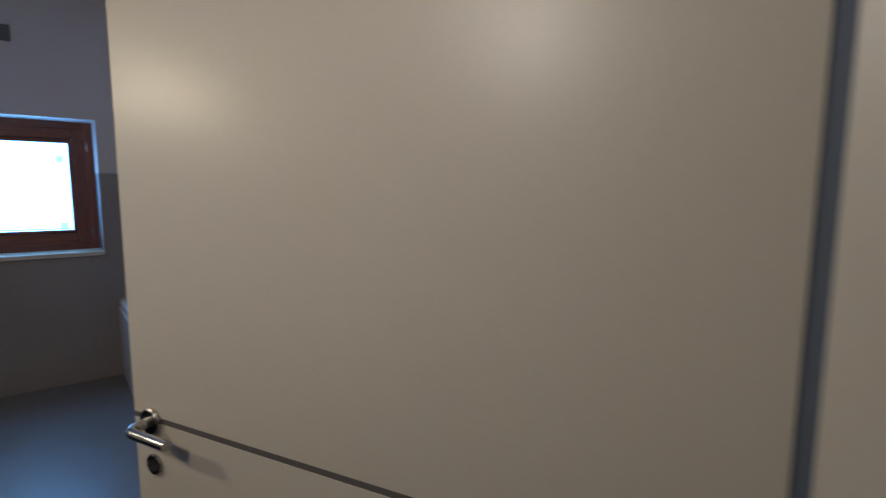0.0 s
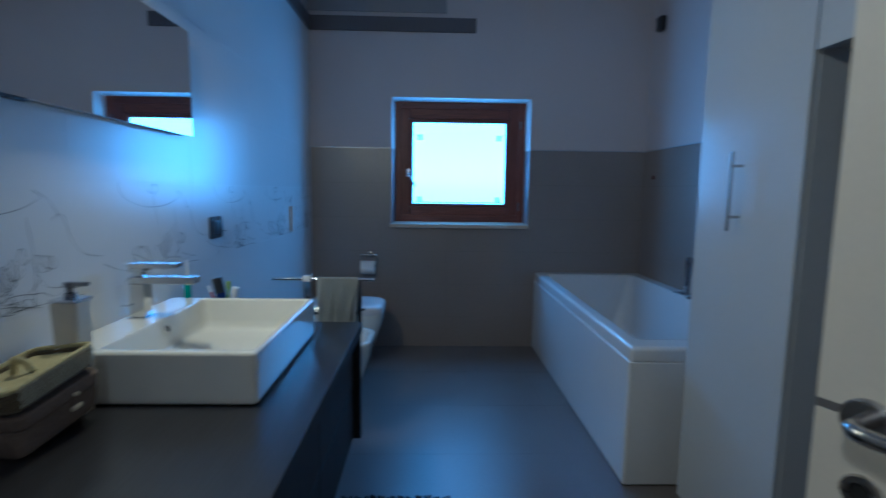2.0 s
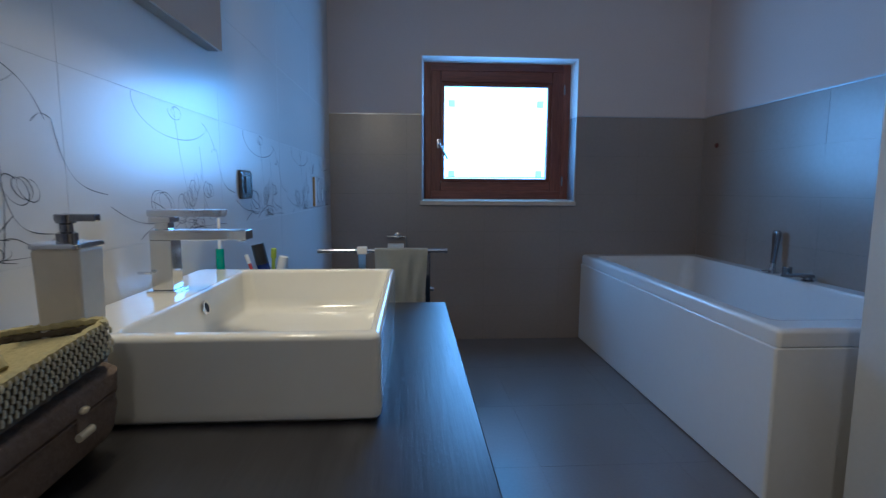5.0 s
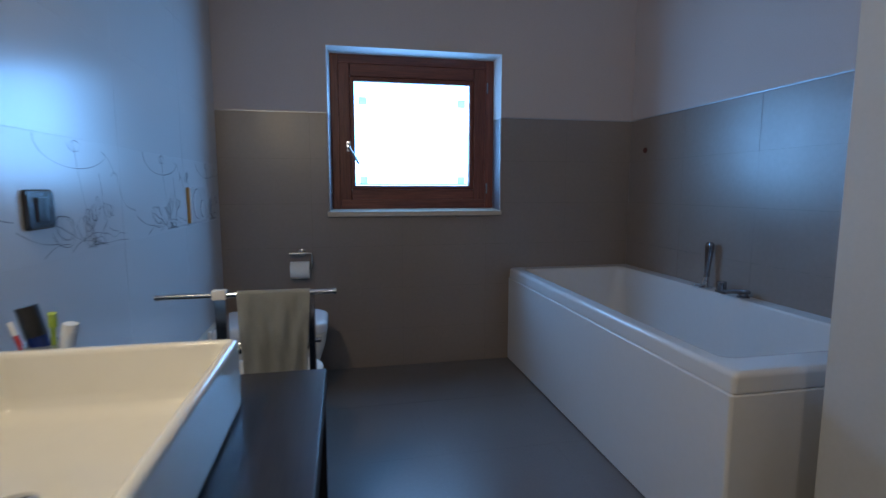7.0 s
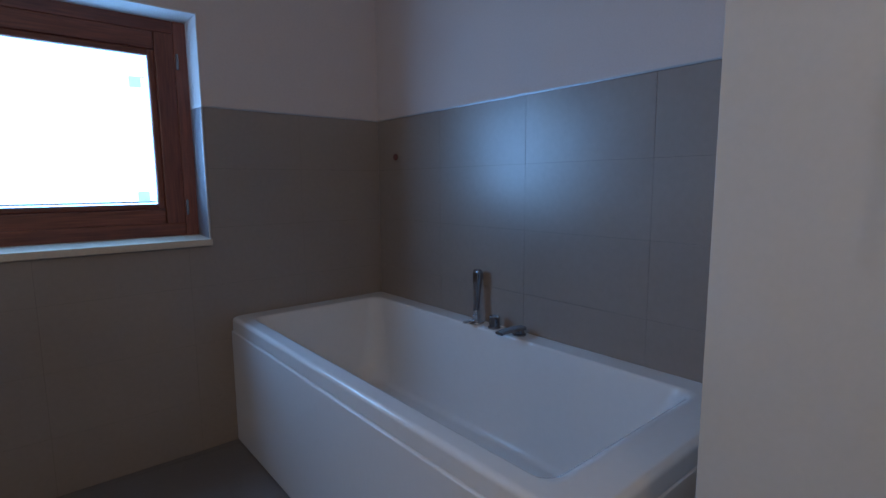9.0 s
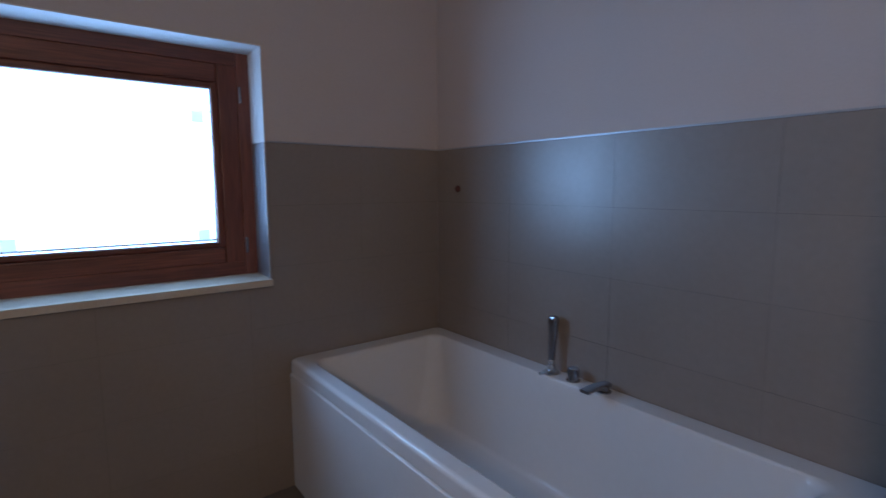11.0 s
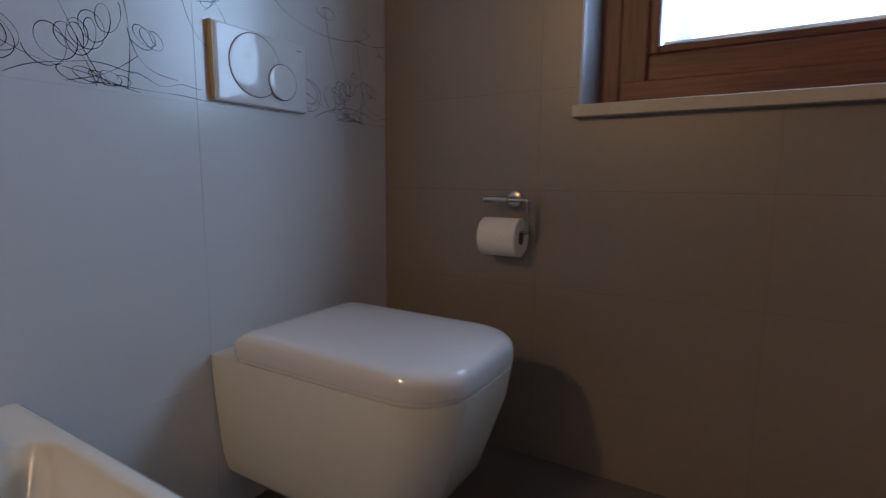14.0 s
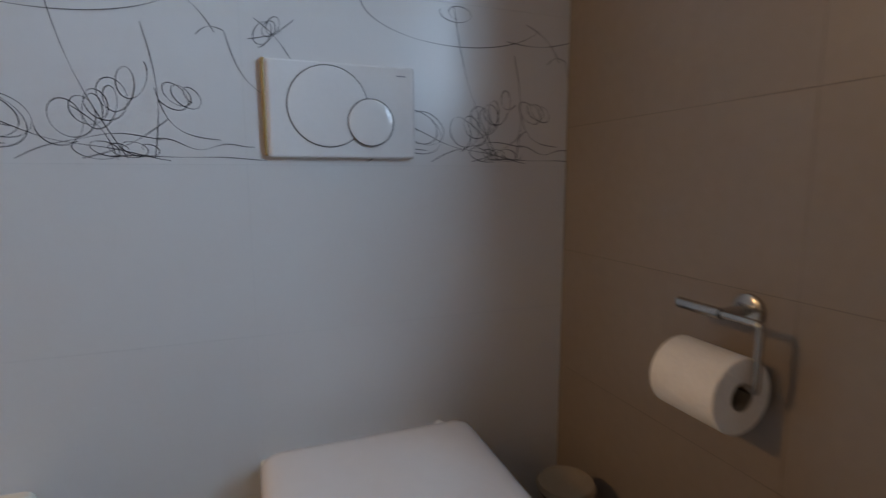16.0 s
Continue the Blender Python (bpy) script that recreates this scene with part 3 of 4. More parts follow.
# ---- vanity ----
CT, CEDGE, CFAR, CNEAR = 0.764, 0.688, -2.088, -3.44
top = thing("vanity_worktop", (0.34, -2.8, CT), "dark wenge-veneered vanity worktop", "worktop")
part("slab", box(0.002, CEDGE - 0.0015, CNEAR, CFAR - 0.0015, CT - 0.045, CT, 0.0012), WENGE, top)
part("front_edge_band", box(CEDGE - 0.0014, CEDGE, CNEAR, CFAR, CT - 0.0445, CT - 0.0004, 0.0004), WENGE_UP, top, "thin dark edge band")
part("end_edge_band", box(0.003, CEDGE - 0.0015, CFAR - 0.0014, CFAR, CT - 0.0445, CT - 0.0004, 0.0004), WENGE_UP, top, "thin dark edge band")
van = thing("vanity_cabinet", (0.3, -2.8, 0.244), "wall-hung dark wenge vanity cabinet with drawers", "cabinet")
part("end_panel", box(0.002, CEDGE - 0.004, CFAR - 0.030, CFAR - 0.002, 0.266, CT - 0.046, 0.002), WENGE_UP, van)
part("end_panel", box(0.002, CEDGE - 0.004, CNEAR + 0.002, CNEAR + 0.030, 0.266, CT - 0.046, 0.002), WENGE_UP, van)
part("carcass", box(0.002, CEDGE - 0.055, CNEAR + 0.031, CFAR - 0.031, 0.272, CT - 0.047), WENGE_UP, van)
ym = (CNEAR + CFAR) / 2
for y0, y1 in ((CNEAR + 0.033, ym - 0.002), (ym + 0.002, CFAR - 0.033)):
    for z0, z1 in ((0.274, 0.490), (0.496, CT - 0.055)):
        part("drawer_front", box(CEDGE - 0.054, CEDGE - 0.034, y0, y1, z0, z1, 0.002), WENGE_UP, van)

BX0, BX1, BY0, BY1, BZ = 0.003, 0.535, -2.914, -2.269, 0.903
basin = thing("wash_basin", (0.28, -2.58, CT), "rectangular white ceramic countertop wash basin", "sink")
O = lambda e, z, r: ring(BX0 + e, BX1 - e, BY0 + e, BY1 - e, r, z, 6)
I = lambda e, z, r: ring(0.130 + e * 0.7, BX1 - 0.018 - e, BY0 + 0.028 + e, BY1 - 0.022 - e, r, z, 6)
bowl = loft([O(0.006, CT + 0.001, 0.012), O(0.001, CT + 0.008, 0.014), O(0.0, CT + 0.02, 0.015), O(0.0, BZ - 0.010, 0.015), O(0.003, BZ - 0.003, 0.015), O(0.009, BZ, 0.013),
             I(-0.004, BZ, 0.016), I(0.0, BZ - 0.003, 0.018), I(0.003, BZ - 0.010, 0.022), I(0.012, BZ - 0.075, 0.030), I(0.017, BZ - 0.094, 0.034), I(0.030, BZ - 0.104, 0.036), I(0.060, BZ - 0.1085, 0.04), I(0.15, BZ - 0.111, 0.05)])
part("bowl", bowl, CERAMIC, basin, "", 60)
part("overflow_ring", lathe([(0.009, 0.0), (0.011, 0.003), (0.015, 0.003), (0.016, 0.0)], (0.139, -2.570, 0.866), 18, None, Matrix.Rotation(radians(75), 3, "Y"), False, False), CHROME, basin)
part("overflow_hole", lathe([(0.0, 0.0), (0.0105, 0.0), (0.0105, 0.0025), (0, 0.0025)], (0.139, -2.570, 0.866), 16, None, Matrix.Rotation(radians(75), 3, "Y")), VOID_BLACK, basin)
part("drain", lathe([(0, 0), (0.030, 0), (0.030, 0.003), (0.022, 0.006), (0, 0.006)], (0.32, -2.59, BZ - 0.111), 20), CHROME, basin)

TXC, TYT = 0.066, -2.572
tap = thing("basin_tap", (TXC, TYT, BZ), "square chrome single-lever basin tap", "tap")
part("base", box(TXC - 0.032, TXC + 0.028, TYT - 0.031, TYT + 0.031, BZ, BZ + 0.006, 0.001), CHROME, tap)
part("column", box(TXC - 0.024, TXC + 0.020, TYT - 0.023, TYT + 0.023, BZ + 0.006, 1.014, 0.002), CHROME, tap)
part("spout", box(TXC - 0.024, 0.238, TYT - 0.023, TYT + 0.023, 1.014, 1.035, 0.002), CHROME, tap)
part("neck", box(TXC - 0.016, TXC + 0.012, TYT - 0.015, TYT + 0.015, 1.035, 1.054, 0.002), CHROME, tap)
part("cartridge", box(TXC - 0.024, TXC + 0.020, TYT - 0.022, TYT + 0.022, 1.050, 1.063, 0.002), CHROME, tap)
part("lever", loft([ring(TXC - 0.026, 0.184, TYT - 0.023, TYT + 0.023, 0.002, 1.063, 2), ring(TXC - 0.026, 0.188, TYT - 0.023, TYT + 0.023, 0.002, 1.077, 2)]), CHROME, tap)
part("pop_up_rod", tube([(TXC - 0.018, TYT - 0.034, 0.948), (TXC - 0.044, TYT - 0.034, 0.948)], 0.003, 8), CHROME, tap)
part("aerator", lathe([(0.010, 0), (0.0105, 0.004), (0, 0.004)], (0.218, TYT, 1.010), 14), CHROME, tap)

# soap dispenser
sd = thing("soap_dispenser", (0.135, -2.945, CT), "cream ceramic soap dispenser with chrome pump", "soap dispenser")
sx, sy = 0.116, -2.949
S = lambda w, z: ring(sx - w, sx + w, sy - w * 0.98, sy + w * 0.98, w * 0.25, z, 4)
part("bottle", loft([S(0.024, CT + 0.001), S(0.025, CT + 0.006), S(0.031, 1.036), S(0.029, 1.040)]), SOAP, sd)
part("lid", loft([S(0.031, 1.040), S(0.033, 1.042), S(0.033, 1.046), S(0.031, 1.048)]), CHROME, sd)
pump = part("pump", lathe([(0.013, 1.048), (0.013, 1.060), (0.008, 1.062), (0.008, 1.072), (0.012, 1.074), (0.012, 1.085), (0, 1.087)], (sx, sy, 0), 14), DARK_CHROME, sd)
part("nozzle", box(sx - 0.012, sx + 0.042, sy - 0.007, sy + 0.007, 1.076, 1.086, 0.002), DARK_CHROME, pump)

# baskets
TURN_B = Matrix.Translation((0.102, -3.066, CT)) @ Matrix.Rotation(radians(-8), 4, "Z") @ Matrix(((0.84, 0, 0, 0), (0, 1, 0, 0), (0, 0.16, 0.76, 0.0165), (0, 0, 0, 1)))
bk = thing("storage_box", (0.128, -3.075, CT), "soft brown suede storage box with a bone toggle", "box")


def put(name, bm, m, parent, label="", smooth=50, turn=TURN_B):
    bm.transform(turn)
    return part(name, bm, m, parent, label, smooth)


def soft(w, d, z, r, k, wob):
    """A soft rounded rectangle, a little uneven."""
    return [Vector((p.x * (1 + wob * math.sin(5 * p.y * 9 + k)), p.y * (1 + wob * math.sin(4 * p.x * 11 + k * 2)), p.z + wob * 0.05 * math.sin(p.x * 40 + p.y * 31 + k))) for p in ring(-w, w, -d, d, r, z, 6)]


put("body", loft([soft(0.080, 0.094, 0.001, 0.02, 0, 0.01), soft(0.086, 0.100, 0.010, 0.024, 1, 0.015), soft(0.089, 0.103, 0.045, 0.026, 2, 0.02), soft(0.087, 0.102, 0.075, 0.024, 3, 0.02), soft(0.080, 0.096, 0.081, 0.02, 3, 0.02)]), SUEDE, bk)
put("lid", loft([soft(0.080, 0.096, 0.080, 0.02, 3, 0.02), soft(0.091, 0.105, 0.084, 0.026, 4, 0.02), soft(0.091, 0.105, 0.112, 0.026, 5, 0.02), soft(0.084, 0.099, 0.120, 0.022, 6, 0.02)]), SUEDE, bk)
put("piping", tube([p for p in soft(0.089, 0.103, 0.076, 0.026, 3, 0.02)] + [soft(0.089, 0.103, 0.076, 0.026, 3, 0.02)[0]], 0.0025, 6), SUEDE, bk)
put("strap", box(0.086, 0.093, 0.020, 0.034, 0.050, 0.105, 0.002), SUEDE, bk)
put("toggle", loft([[Vector((0.096 + 0.006 * math.cos(a), y, 0.052 + 0.007 * math.sin(a))) for a in (k * math.pi / 4 for k in range(8))] for y in (0.016, 0.020, 0.034, 0.038)]), BONE, bk, "pale bone toggle")
put("bead", lathe([(0, 0), (0.005, 0.001), (0.0065, 0.005), (0.005, 0.009), (0, 0.010)], (0.097, 0.027, 0.086), 12), BONE, bk, "small pale bead")

TURN_T = Matrix.Translation((0.104, -3.072, CT + 0.106)) @ Matrix.Rotation(radians(-7), 4, "Z") @ Matrix.Rotation(radians(10), 4, "X") @ Matrix.Rotation(radians(-9), 4, "Y") @ Matrix.Diagonal((0.84, 0.94, 1.0, 1.0))
tray = thing("woven_tray", (0.128, -3.075, CT + 0.121), "straw rope tray with a woven handle on the box", "basket")
put("base", box(-0.082, 0.082, -0.100, 0.100, 0.001, 0.010, 0.004), ROPE, tray, "", 50, TURN_T)
for k in range(6):
    z, e = 0.008 + k * 0.0085, 0.002 * k
    pts = []
    rr_pts = ring(-0.086 - e, 0.086 + e, -0.104 - e, 0.104 + e, 0.022, z, 6)
    for i in range(len(rr_pts)):
        a, b = rr_pts[i], rr_pts[(i + 1) % len(rr_pts)]
        n = max(1, int((b - a).length / 0.008))
        for j in range(n):
            p = a.lerp(b, j / n)
            w = 0.0016 * math.sin((len(pts) + k * 1.0) * math.pi * 0.9)
            c = Vector((p.x, p.y, 0)).normalized() * w
            pts.append(Vector((p.x + c.x, p.y + c.y, z + 0.0008 * math.sin(len(pts) * 2.2))))
    # Side coils: dark weave, with the tray side's shade put into the colour.
    put("coil", tube(pts + [pts[0]], 0.0056, 6), ROPE if k == 5 else ROPE_DARK_SHADED, tray, "", 50, TURN_T)
# twisted stitches on the outer face that looks down the worktop
bm = bmesh.new()
for k in range(5):
    for j in range(23):
        y = -0.098 + j * 0.0088 + 0.0044 * (k % 2)
        z = 0.014 + k * 0.0085
        tube([(0.0955 + 0.002 * k, y, z - 0.003), (0.0975 + 0.002 * k, y + 0.001, z + 0.001), (0.0955 + 0.002 * k, y + 0.0025, z + 0.0040)], 0.0019, 5, bm)
tagged(put("stitching", bm, ROPE_PALE, tray, "", 50, TURN_T), kind="stuff")
put("handle", tube([(-0.03 + 0.06 * t, 0.0 + 0.004 * math.sin(t * 9), 0.044 + 0.034 * math.sin(math.pi * t)) for t in (k / 14 for k in range(15))], 0.0075, 8), ROPE, tray, "", 50, TURN_T)
put("lid_mat", box(-0.080, 0.080, -0.098, 0.098, 0.032, 0.042, 0.004), ROPE, tray, "", 50, TURN_T)

# toothbrush cup and tubes at the far end of the basin
cup = thing("tumbler", (0.17, -2.175, CT), "frosted tumbler holding toothbrushes and tubes", "cup")
part("cup_wall", lathe([(0.026, 0.001), (0.030, 0.003), (0.036, 0.125), (0.033, 0.125), (0.028, 0.008), (0, 0.008)], (0.162, -2.182, CT), 20), cup_m, cup)


def stick(name, a, b, r0, r1, m, label, category, head=None, long=0.026):
    t = thing(name, a, label, category)
    a, b = Vector(a), Vector(b)
    pts = [a.lerp(b, k / 6) for k in range(7)]
    rows, d = [], (b - a).normalized()
    s = d.orthogonal().normalized()
    u = d.cross(s)
    for k, p in enumerate(pts):
        r = r0 + (r1 - r0) * k / 6
        rows.append([p + r * (math.cos(j * math.pi / 5) * s + math.sin(j * math.pi / 5) * u) for j in range(10)])
    part("body", loft(rows), m, t)
    if head:
        part("head", tube([b - d * 0.002, b + d * long], head[0], 10), head[1], t)
    return t


stick("toothpaste_tube", (0.176, -2.183, CT + 0.012), (0.148, -2.184, 0.905), 0.014, 0.018, BLUE, "navy toothpaste tube with black cap in the tumbler", "toothpaste", (0.0185, BLACKPLAST), 0.058)
stick("toothbrush", (0.168, -2.168, CT + 0.012), (0.184, -2.196, 0.925), 0.004, 0.005, LIME, "lime green toothbrush in the tumbler", "toothbrush", (0.0075, LIME))
stick("toothbrush", (0.158, -2.196, CT + 0.012), (0.108, -2.176, 0.905), 0.004, 0.005, PINK, "red and white toothbrush in the tumbler", "toothbrush", (0.006, WHITEPLAST))
stick("cream_tube", (0.180, -2.186, CT + 0.012), (0.208, -2.188, 0.912), 0.010, 0.015, WHITEPLAST, "white cream tube in the tumbler", "tube", (0.014, WHITEPLAST), 0.014)
stick("electric_toothbrush", (0.050, -2.245, CT), (0.050, -2.240, 0.955), 0.014, 0.011, TEAL, "teal electric toothbrush standing behind the basin", "toothbrush", (0.0045, WHITEPLAST), 0.085)

# mirror
mir = thing("mirror", (0.03, -2.8, 1.48), "wide frameless mirror with grey edge on white tiles", "mirror")
part("box_frame", box(0.001, 0.036, -3.56, -2.132, 1.510, 1.895, 0.001), MIRROR_EDGE, mir)
part("mirror_glass", box(0.0362, 0.042, -3.562, -2.130, 1.508, 1.897), MIRROR, mir, "", 0)
for my in (-3.03, -2.97):
    part("clip", box(0.030, 0.048, my - 0.027, my + 0.027, 1.4995, 1.5085, 0.002), BLACKPLAST, mir, "small black mirror clip")

ml = thing("mirror_lamp", (0.05, -2.72, 1.96), "slim warm lamp above the mirror", "lamp")
part("housing", box(0.001, 0.112, -3.02, -2.36, 1.975, 2.028, 0.004), ALU, ml)
sc = thing("wall_sconce", (0.62, -4.59, 2.15), "small white wall lamp beside the doorway", "lamp")
part("shade", lathe([(0.03, 0.0), (0.085, 0.01), (0.09, 0.07), (0.06, 0.085), (0.0, 0.086)], (0.62, NEAR, 2.15), 24, None, TO_MINUS_Y @ Matrix.Rotation(radians(180), 3, "X")), WHITEPLAST, sc)

# switch plate
sw = thing("light_switch", (0.0, -1.835, 1.11), "anthracite switch plate on the white tiles", "switch")
part("plate", loft([[Vector((x, p.x, p.y)) for p in ring(-1.920 + e, -1.800 - e, 1.086 + e, 1.184 - e, 0.012, 0, 5)] for x, e in ((0.0005, 0.0), (0.006, 0.0), (0.011, 0.005))]), ANTHRACITE, sw)
part("rocker", box(0.008, 0.016, -1.885, -1.861, 1.105, 1.165, 0.003), BLACKPLAST, sw)
part("rocker", box(0.008, 0.0145, -1.859, -1.835, 1.105, 1.165, 0.003), BLACKPLAST, sw)

# ---- towel stand ----
ts = thing("towel_stand", (0.5, -1.838, 0), "chrome towel stand with two rails", "towel rack")
part("base_plate", lathe([(0.0, 0.0), (0.105, 0.0), (0.105, 0.008), (0.095, 0.012), (0, 0.012)], (0.402, -1.838, 0), 28), DARK_CHROME, ts)
part("post", box(0.388, 0.416, -1.8386, -1.804, 0.012, 0.892, 0.002), CHROME, ts)
part("post", box(0.632, 0.650, -1.8386, -1.804, 0.66, 0.892, 0.002), DARK_CHROME, ts)
part("top_rail", tube([(0.243, -1.838, 0.899), (0.710, -1.838, 0.899)], 0.0075, 12), CHROME, ts)
for ex in (0.243, 0.704):
    part("rail_end", tube([(ex, -1.838, 0.899), (ex + 0.008, -1.838, 0.899)], 0.0092, 12), CHROME, ts)
part("cross_bar", box(0.417, 0.631, -1.8385, -1.805, 0.731, 0.745, 0.002), DARK_CHROME, ts)
part("lower_rail", tube([(0.150, -1.803, 0.749), (0.664, -1.803, 0.749)], 0.0075, 12), CHROME, ts)
part("rail_arm", tube([(0.64, -1.834, 0.749), (0.64, -1.803, 0.749)], 0.006, 10), CHROME, ts)
part("rail_arm", tube([(0.402, -1.834, 0.749), (0.402, -1.803, 0.749)], 0.006, 10), CHROME, ts)
part("clamp", box(0.384, 0.420, -1.852, -1.824, 0.887, 0.914, 0.003), WHITEPLAST, ts, "white plastic rail clamp")


def towel(x0, x1, y, z, front, back, seed):
    rng = random.Random(seed)
    ph = [rng.uniform(0, 6) for _ in range(6)]
    bm = bmesh.new()
    prof = [(-0.011, z - front + front * k / 14) for k in range(15)] + [(-0.0115 * math.cos(a), z + 0.0105 * math.sin(a)) for a in (math.pi * k / 6 for k in range(1, 6))] + [(0.011, z - back * k / 12) for k in range(13)]
    nx = 26
    rows = []
    for i, (dy, pz) in enumerate(prof):
        drop = max(0.0, z - pz)
        row = []
        for j in range(nx + 1):
            u = j / nx
            x = x0 + (x1 - x0) * u + 0.010 * drop / 0.3 * math.sin(u * 3 + ph[0]) + (0.02 * drop / 0.3) * (0.5 - u)
            w = (0.008 * math.sin(u * 11 + ph[1] + pz * 9) + 0.005 * math.sin(u * 23 + ph[2] - pz * 14) + 0.002 * math.sin(u * 41 + ph[4] + pz * 31) - (0.011 if dy < 0 else 0.0)) * min(1, drop / 0.08)
            row.append(bm.verts.new((x, y + dy * (1 + drop * 1.0) + w, pz + 0.004 * math.sin(u * 7 + ph[3]) * (drop > 0.25))))
        rows.append(row)
    for a, b in zip(rows, rows[1:]):
        for j in range(nx):
            bm.faces.new((a[j], a[j + 1], b[j + 1], b[j]))
    bmesh.ops.solidify(bm, geom=bm.faces[:], thickness=0.005)
    return bm


tw = thing("hand_towel", (0.545, -1.838, 0.9), "sage grey terry hand towel draped on the rail", "towel")
part("cloth", towel(0.447, 0.640, -1.838, 0.899, 0.325, 0.30, 3), TOWEL, tw, "", 80)
tw2 = thing("guest_towel", (0.28, -1.803, 0.749), "sage grey terry guest towel on the lower rail", "towel")
part("cloth", towel(0.170, 0.366, -1.803, 0.749, 0.26, 0.24, 8), TOWEL, tw2, "", 80)


# ---- toilet, bidet ----
def bowed(pts, yc):
    """Bows the front and the flanks of an outline a little outwards."""
    out = []
    for p in pts:
        f = max(0.0, (p.x - 0.30) / 0.336)
        y = p.y - yc
        out.append(Vector((p.x - 0.018 * f * (y / 0.2) ** 2, yc + y * (1 - 0.05 * f * f), p.z)))
    return out


def pan_rings(yc, ztop, w, front):
    """Wall-hung ceramic body from foot to rim."""
    out = []
    for t, fx, hw in ((0.0, 0.66, 0.68), (0.03, 0.735, 0.78), (0.10, 0.81, 0.86), (0.25, 0.885, 0.92), (0.5, 0.93, 0.955), (0.78, 0.98, 0.99), (1.0, 1.0, 1.0)):
        z = 0.095 + (ztop - 0.095) * t
        x1, h = front * fx, w / 2 * hw
        out.append(bowed(ring(0.002, x1, yc - h, yc + h, (min(0.105, x1 * 0.33), 0.008, 0.008, min(0.105, x1 * 0.33)), z, 8), yc))
    return out


TYC, TW_, TF = -0.482, 0.408, 0.646
wc = thing("toilet", (0.0, TYC, 0.115), "white wall-hung ceramic toilet, lid closed", "toilet")
part("pan", loft(pan_rings(TYC, 0.429, TW_ - 0.002, TF - 0.002)), CERAMIC, wc, "", 60)
lid = lambda e, z: bowed(ring(0.078 + e, TF - e, TYC - TW_ / 2 + e, TYC + TW_ / 2 - e, (0.105 - e * 0.4, 0.028, 0.028, 0.105 - e * 0.4), z, 8), TYC)
part("seat", loft([lid(0.005, 0.4295), lid(0.003, 0.431), lid(0.003, 0.4385), lid(0.005, 0.440)]), SEATPLASTIC, wc, "", 60)
part("lid", loft([lid(0.003, 0.4385), lid(0.0, 0.441), lid(0.0, 0.464), lid(0.002, 0.474), lid(0.006, 0.4815), lid(0.013, 0.4875), lid(0.024, 0.4920), lid(0.042, 0.4945), lid(0.09, 0.4965)]), SEATPLASTIC, wc, "white closed toilet lid", 60)
for hy, hz in ((TYC - 0.13, 0.040), (TYC + 0.150, 0.046)):
    part("seat_hinge", lathe([(0, 0), (0.011, 0), (0.011, hz - 0.005), (0.007, hz - 0.001), (0, hz)], (0.060, hy, 0.428), 14), WHITEPLAST, wc)

BYC = -1.246
bd = thing("bidet", (0.0, BYC, 0.115), "white wall-hung ceramic bidet", "bidet")
Q_ = lambda e, z: bowed(ring(0.165 + e, TF - 0.036 - e, BYC - TW_ / 2 + 0.036 + e, BYC + TW_ / 2 - 0.036 - e, (0.085, 0.06, 0.06, 0.085), z, 8), BYC)
rings_b = pan_rings(BYC, 0.437, TW_, TF)
rings_b += [ring(0.002, TF - 0.004, BYC - TW_ / 2 + 0.003, BYC + TW_ / 2 - 0.003, (0.102, 0.008, 0.008, 0.102), 0.448, 8), ring(0.004, TF - 0.012, BYC - TW_ / 2 + 0.011, BYC + TW_ / 2 - 0.011, (0.095, 0.008, 0.008, 0.095), 0.454, 8)]
rings_b[-2:] = [bowed(p, BYC) for p in rings_b[-2:]]
rings_b += [Q_(-0.006, 0.454), Q_(0.002, 0.446), Q_(0.02, 0.385), Q_(0.05, 0.34), Q_(0.10, 0.328)]
part("pan", loft(rings_b), CERAMIC, bd, "", 60)
part("drain", lathe([(0, 0), (0.031, 0), (0.031, 0.003), (0.023, 0.006), (0, 0.006)], (0.385, BYC, 0.3285), 20), CHROME, bd, "chrome drain plug")
part("overflow_hole", lathe([(0.0, 0.0), (0.0125, 0.0), (0.0125, 0.003), (0, 0.003)], (0.172, BYC, 0.405), 16, None, Matrix.Rotation(radians(75), 3, "Y")), VOID_BLACK, bd, "dark round overflow hole")
bt = thing("bidet_tap", (0.09, BYC, 0.454), "chrome single-lever bidet tap", "tap")
part("base", box(0.066, 0.114, BYC - 0.024, BYC + 0.024, 0.454, 0.458, 0.001), CHROME, bt)
part("column", box(0.070, 0.110, BYC - 0.020, BYC + 0.020, 0.455, 0.528, 0.002), CHROME, bt)
part("spout", box(0.070, 0.205, BYC - 0.020, BYC + 0.020, 0.508, 0.530, 0.002), CHROME, bt)
part("lever", box(0.068, 0.170, BYC - 0.020, BYC + 0.020, 0.548, 0.560, 0.002), CHROME, bt)
part("neck", box(0.076, 0.104, BYC - 0.014, BYC + 0.014, 0.530, 0.548, 0.002), CHROME, bt)

# flush plate
fp = thing("flush_plate", (0.0, -0.508, 1.10), "white dual-flush plate, warm light coloured into one side", "flush plate")
PY0, PY1, PZ0, PZ1 = -0.642, -0.364, 1.016, 1.191


def upright(y0, y1, z0, z1, r, x, seg=5):
    return [Vector((x, p.x, p.y)) for p in ring(y0, y1, z0, z1, r, 0, seg)]


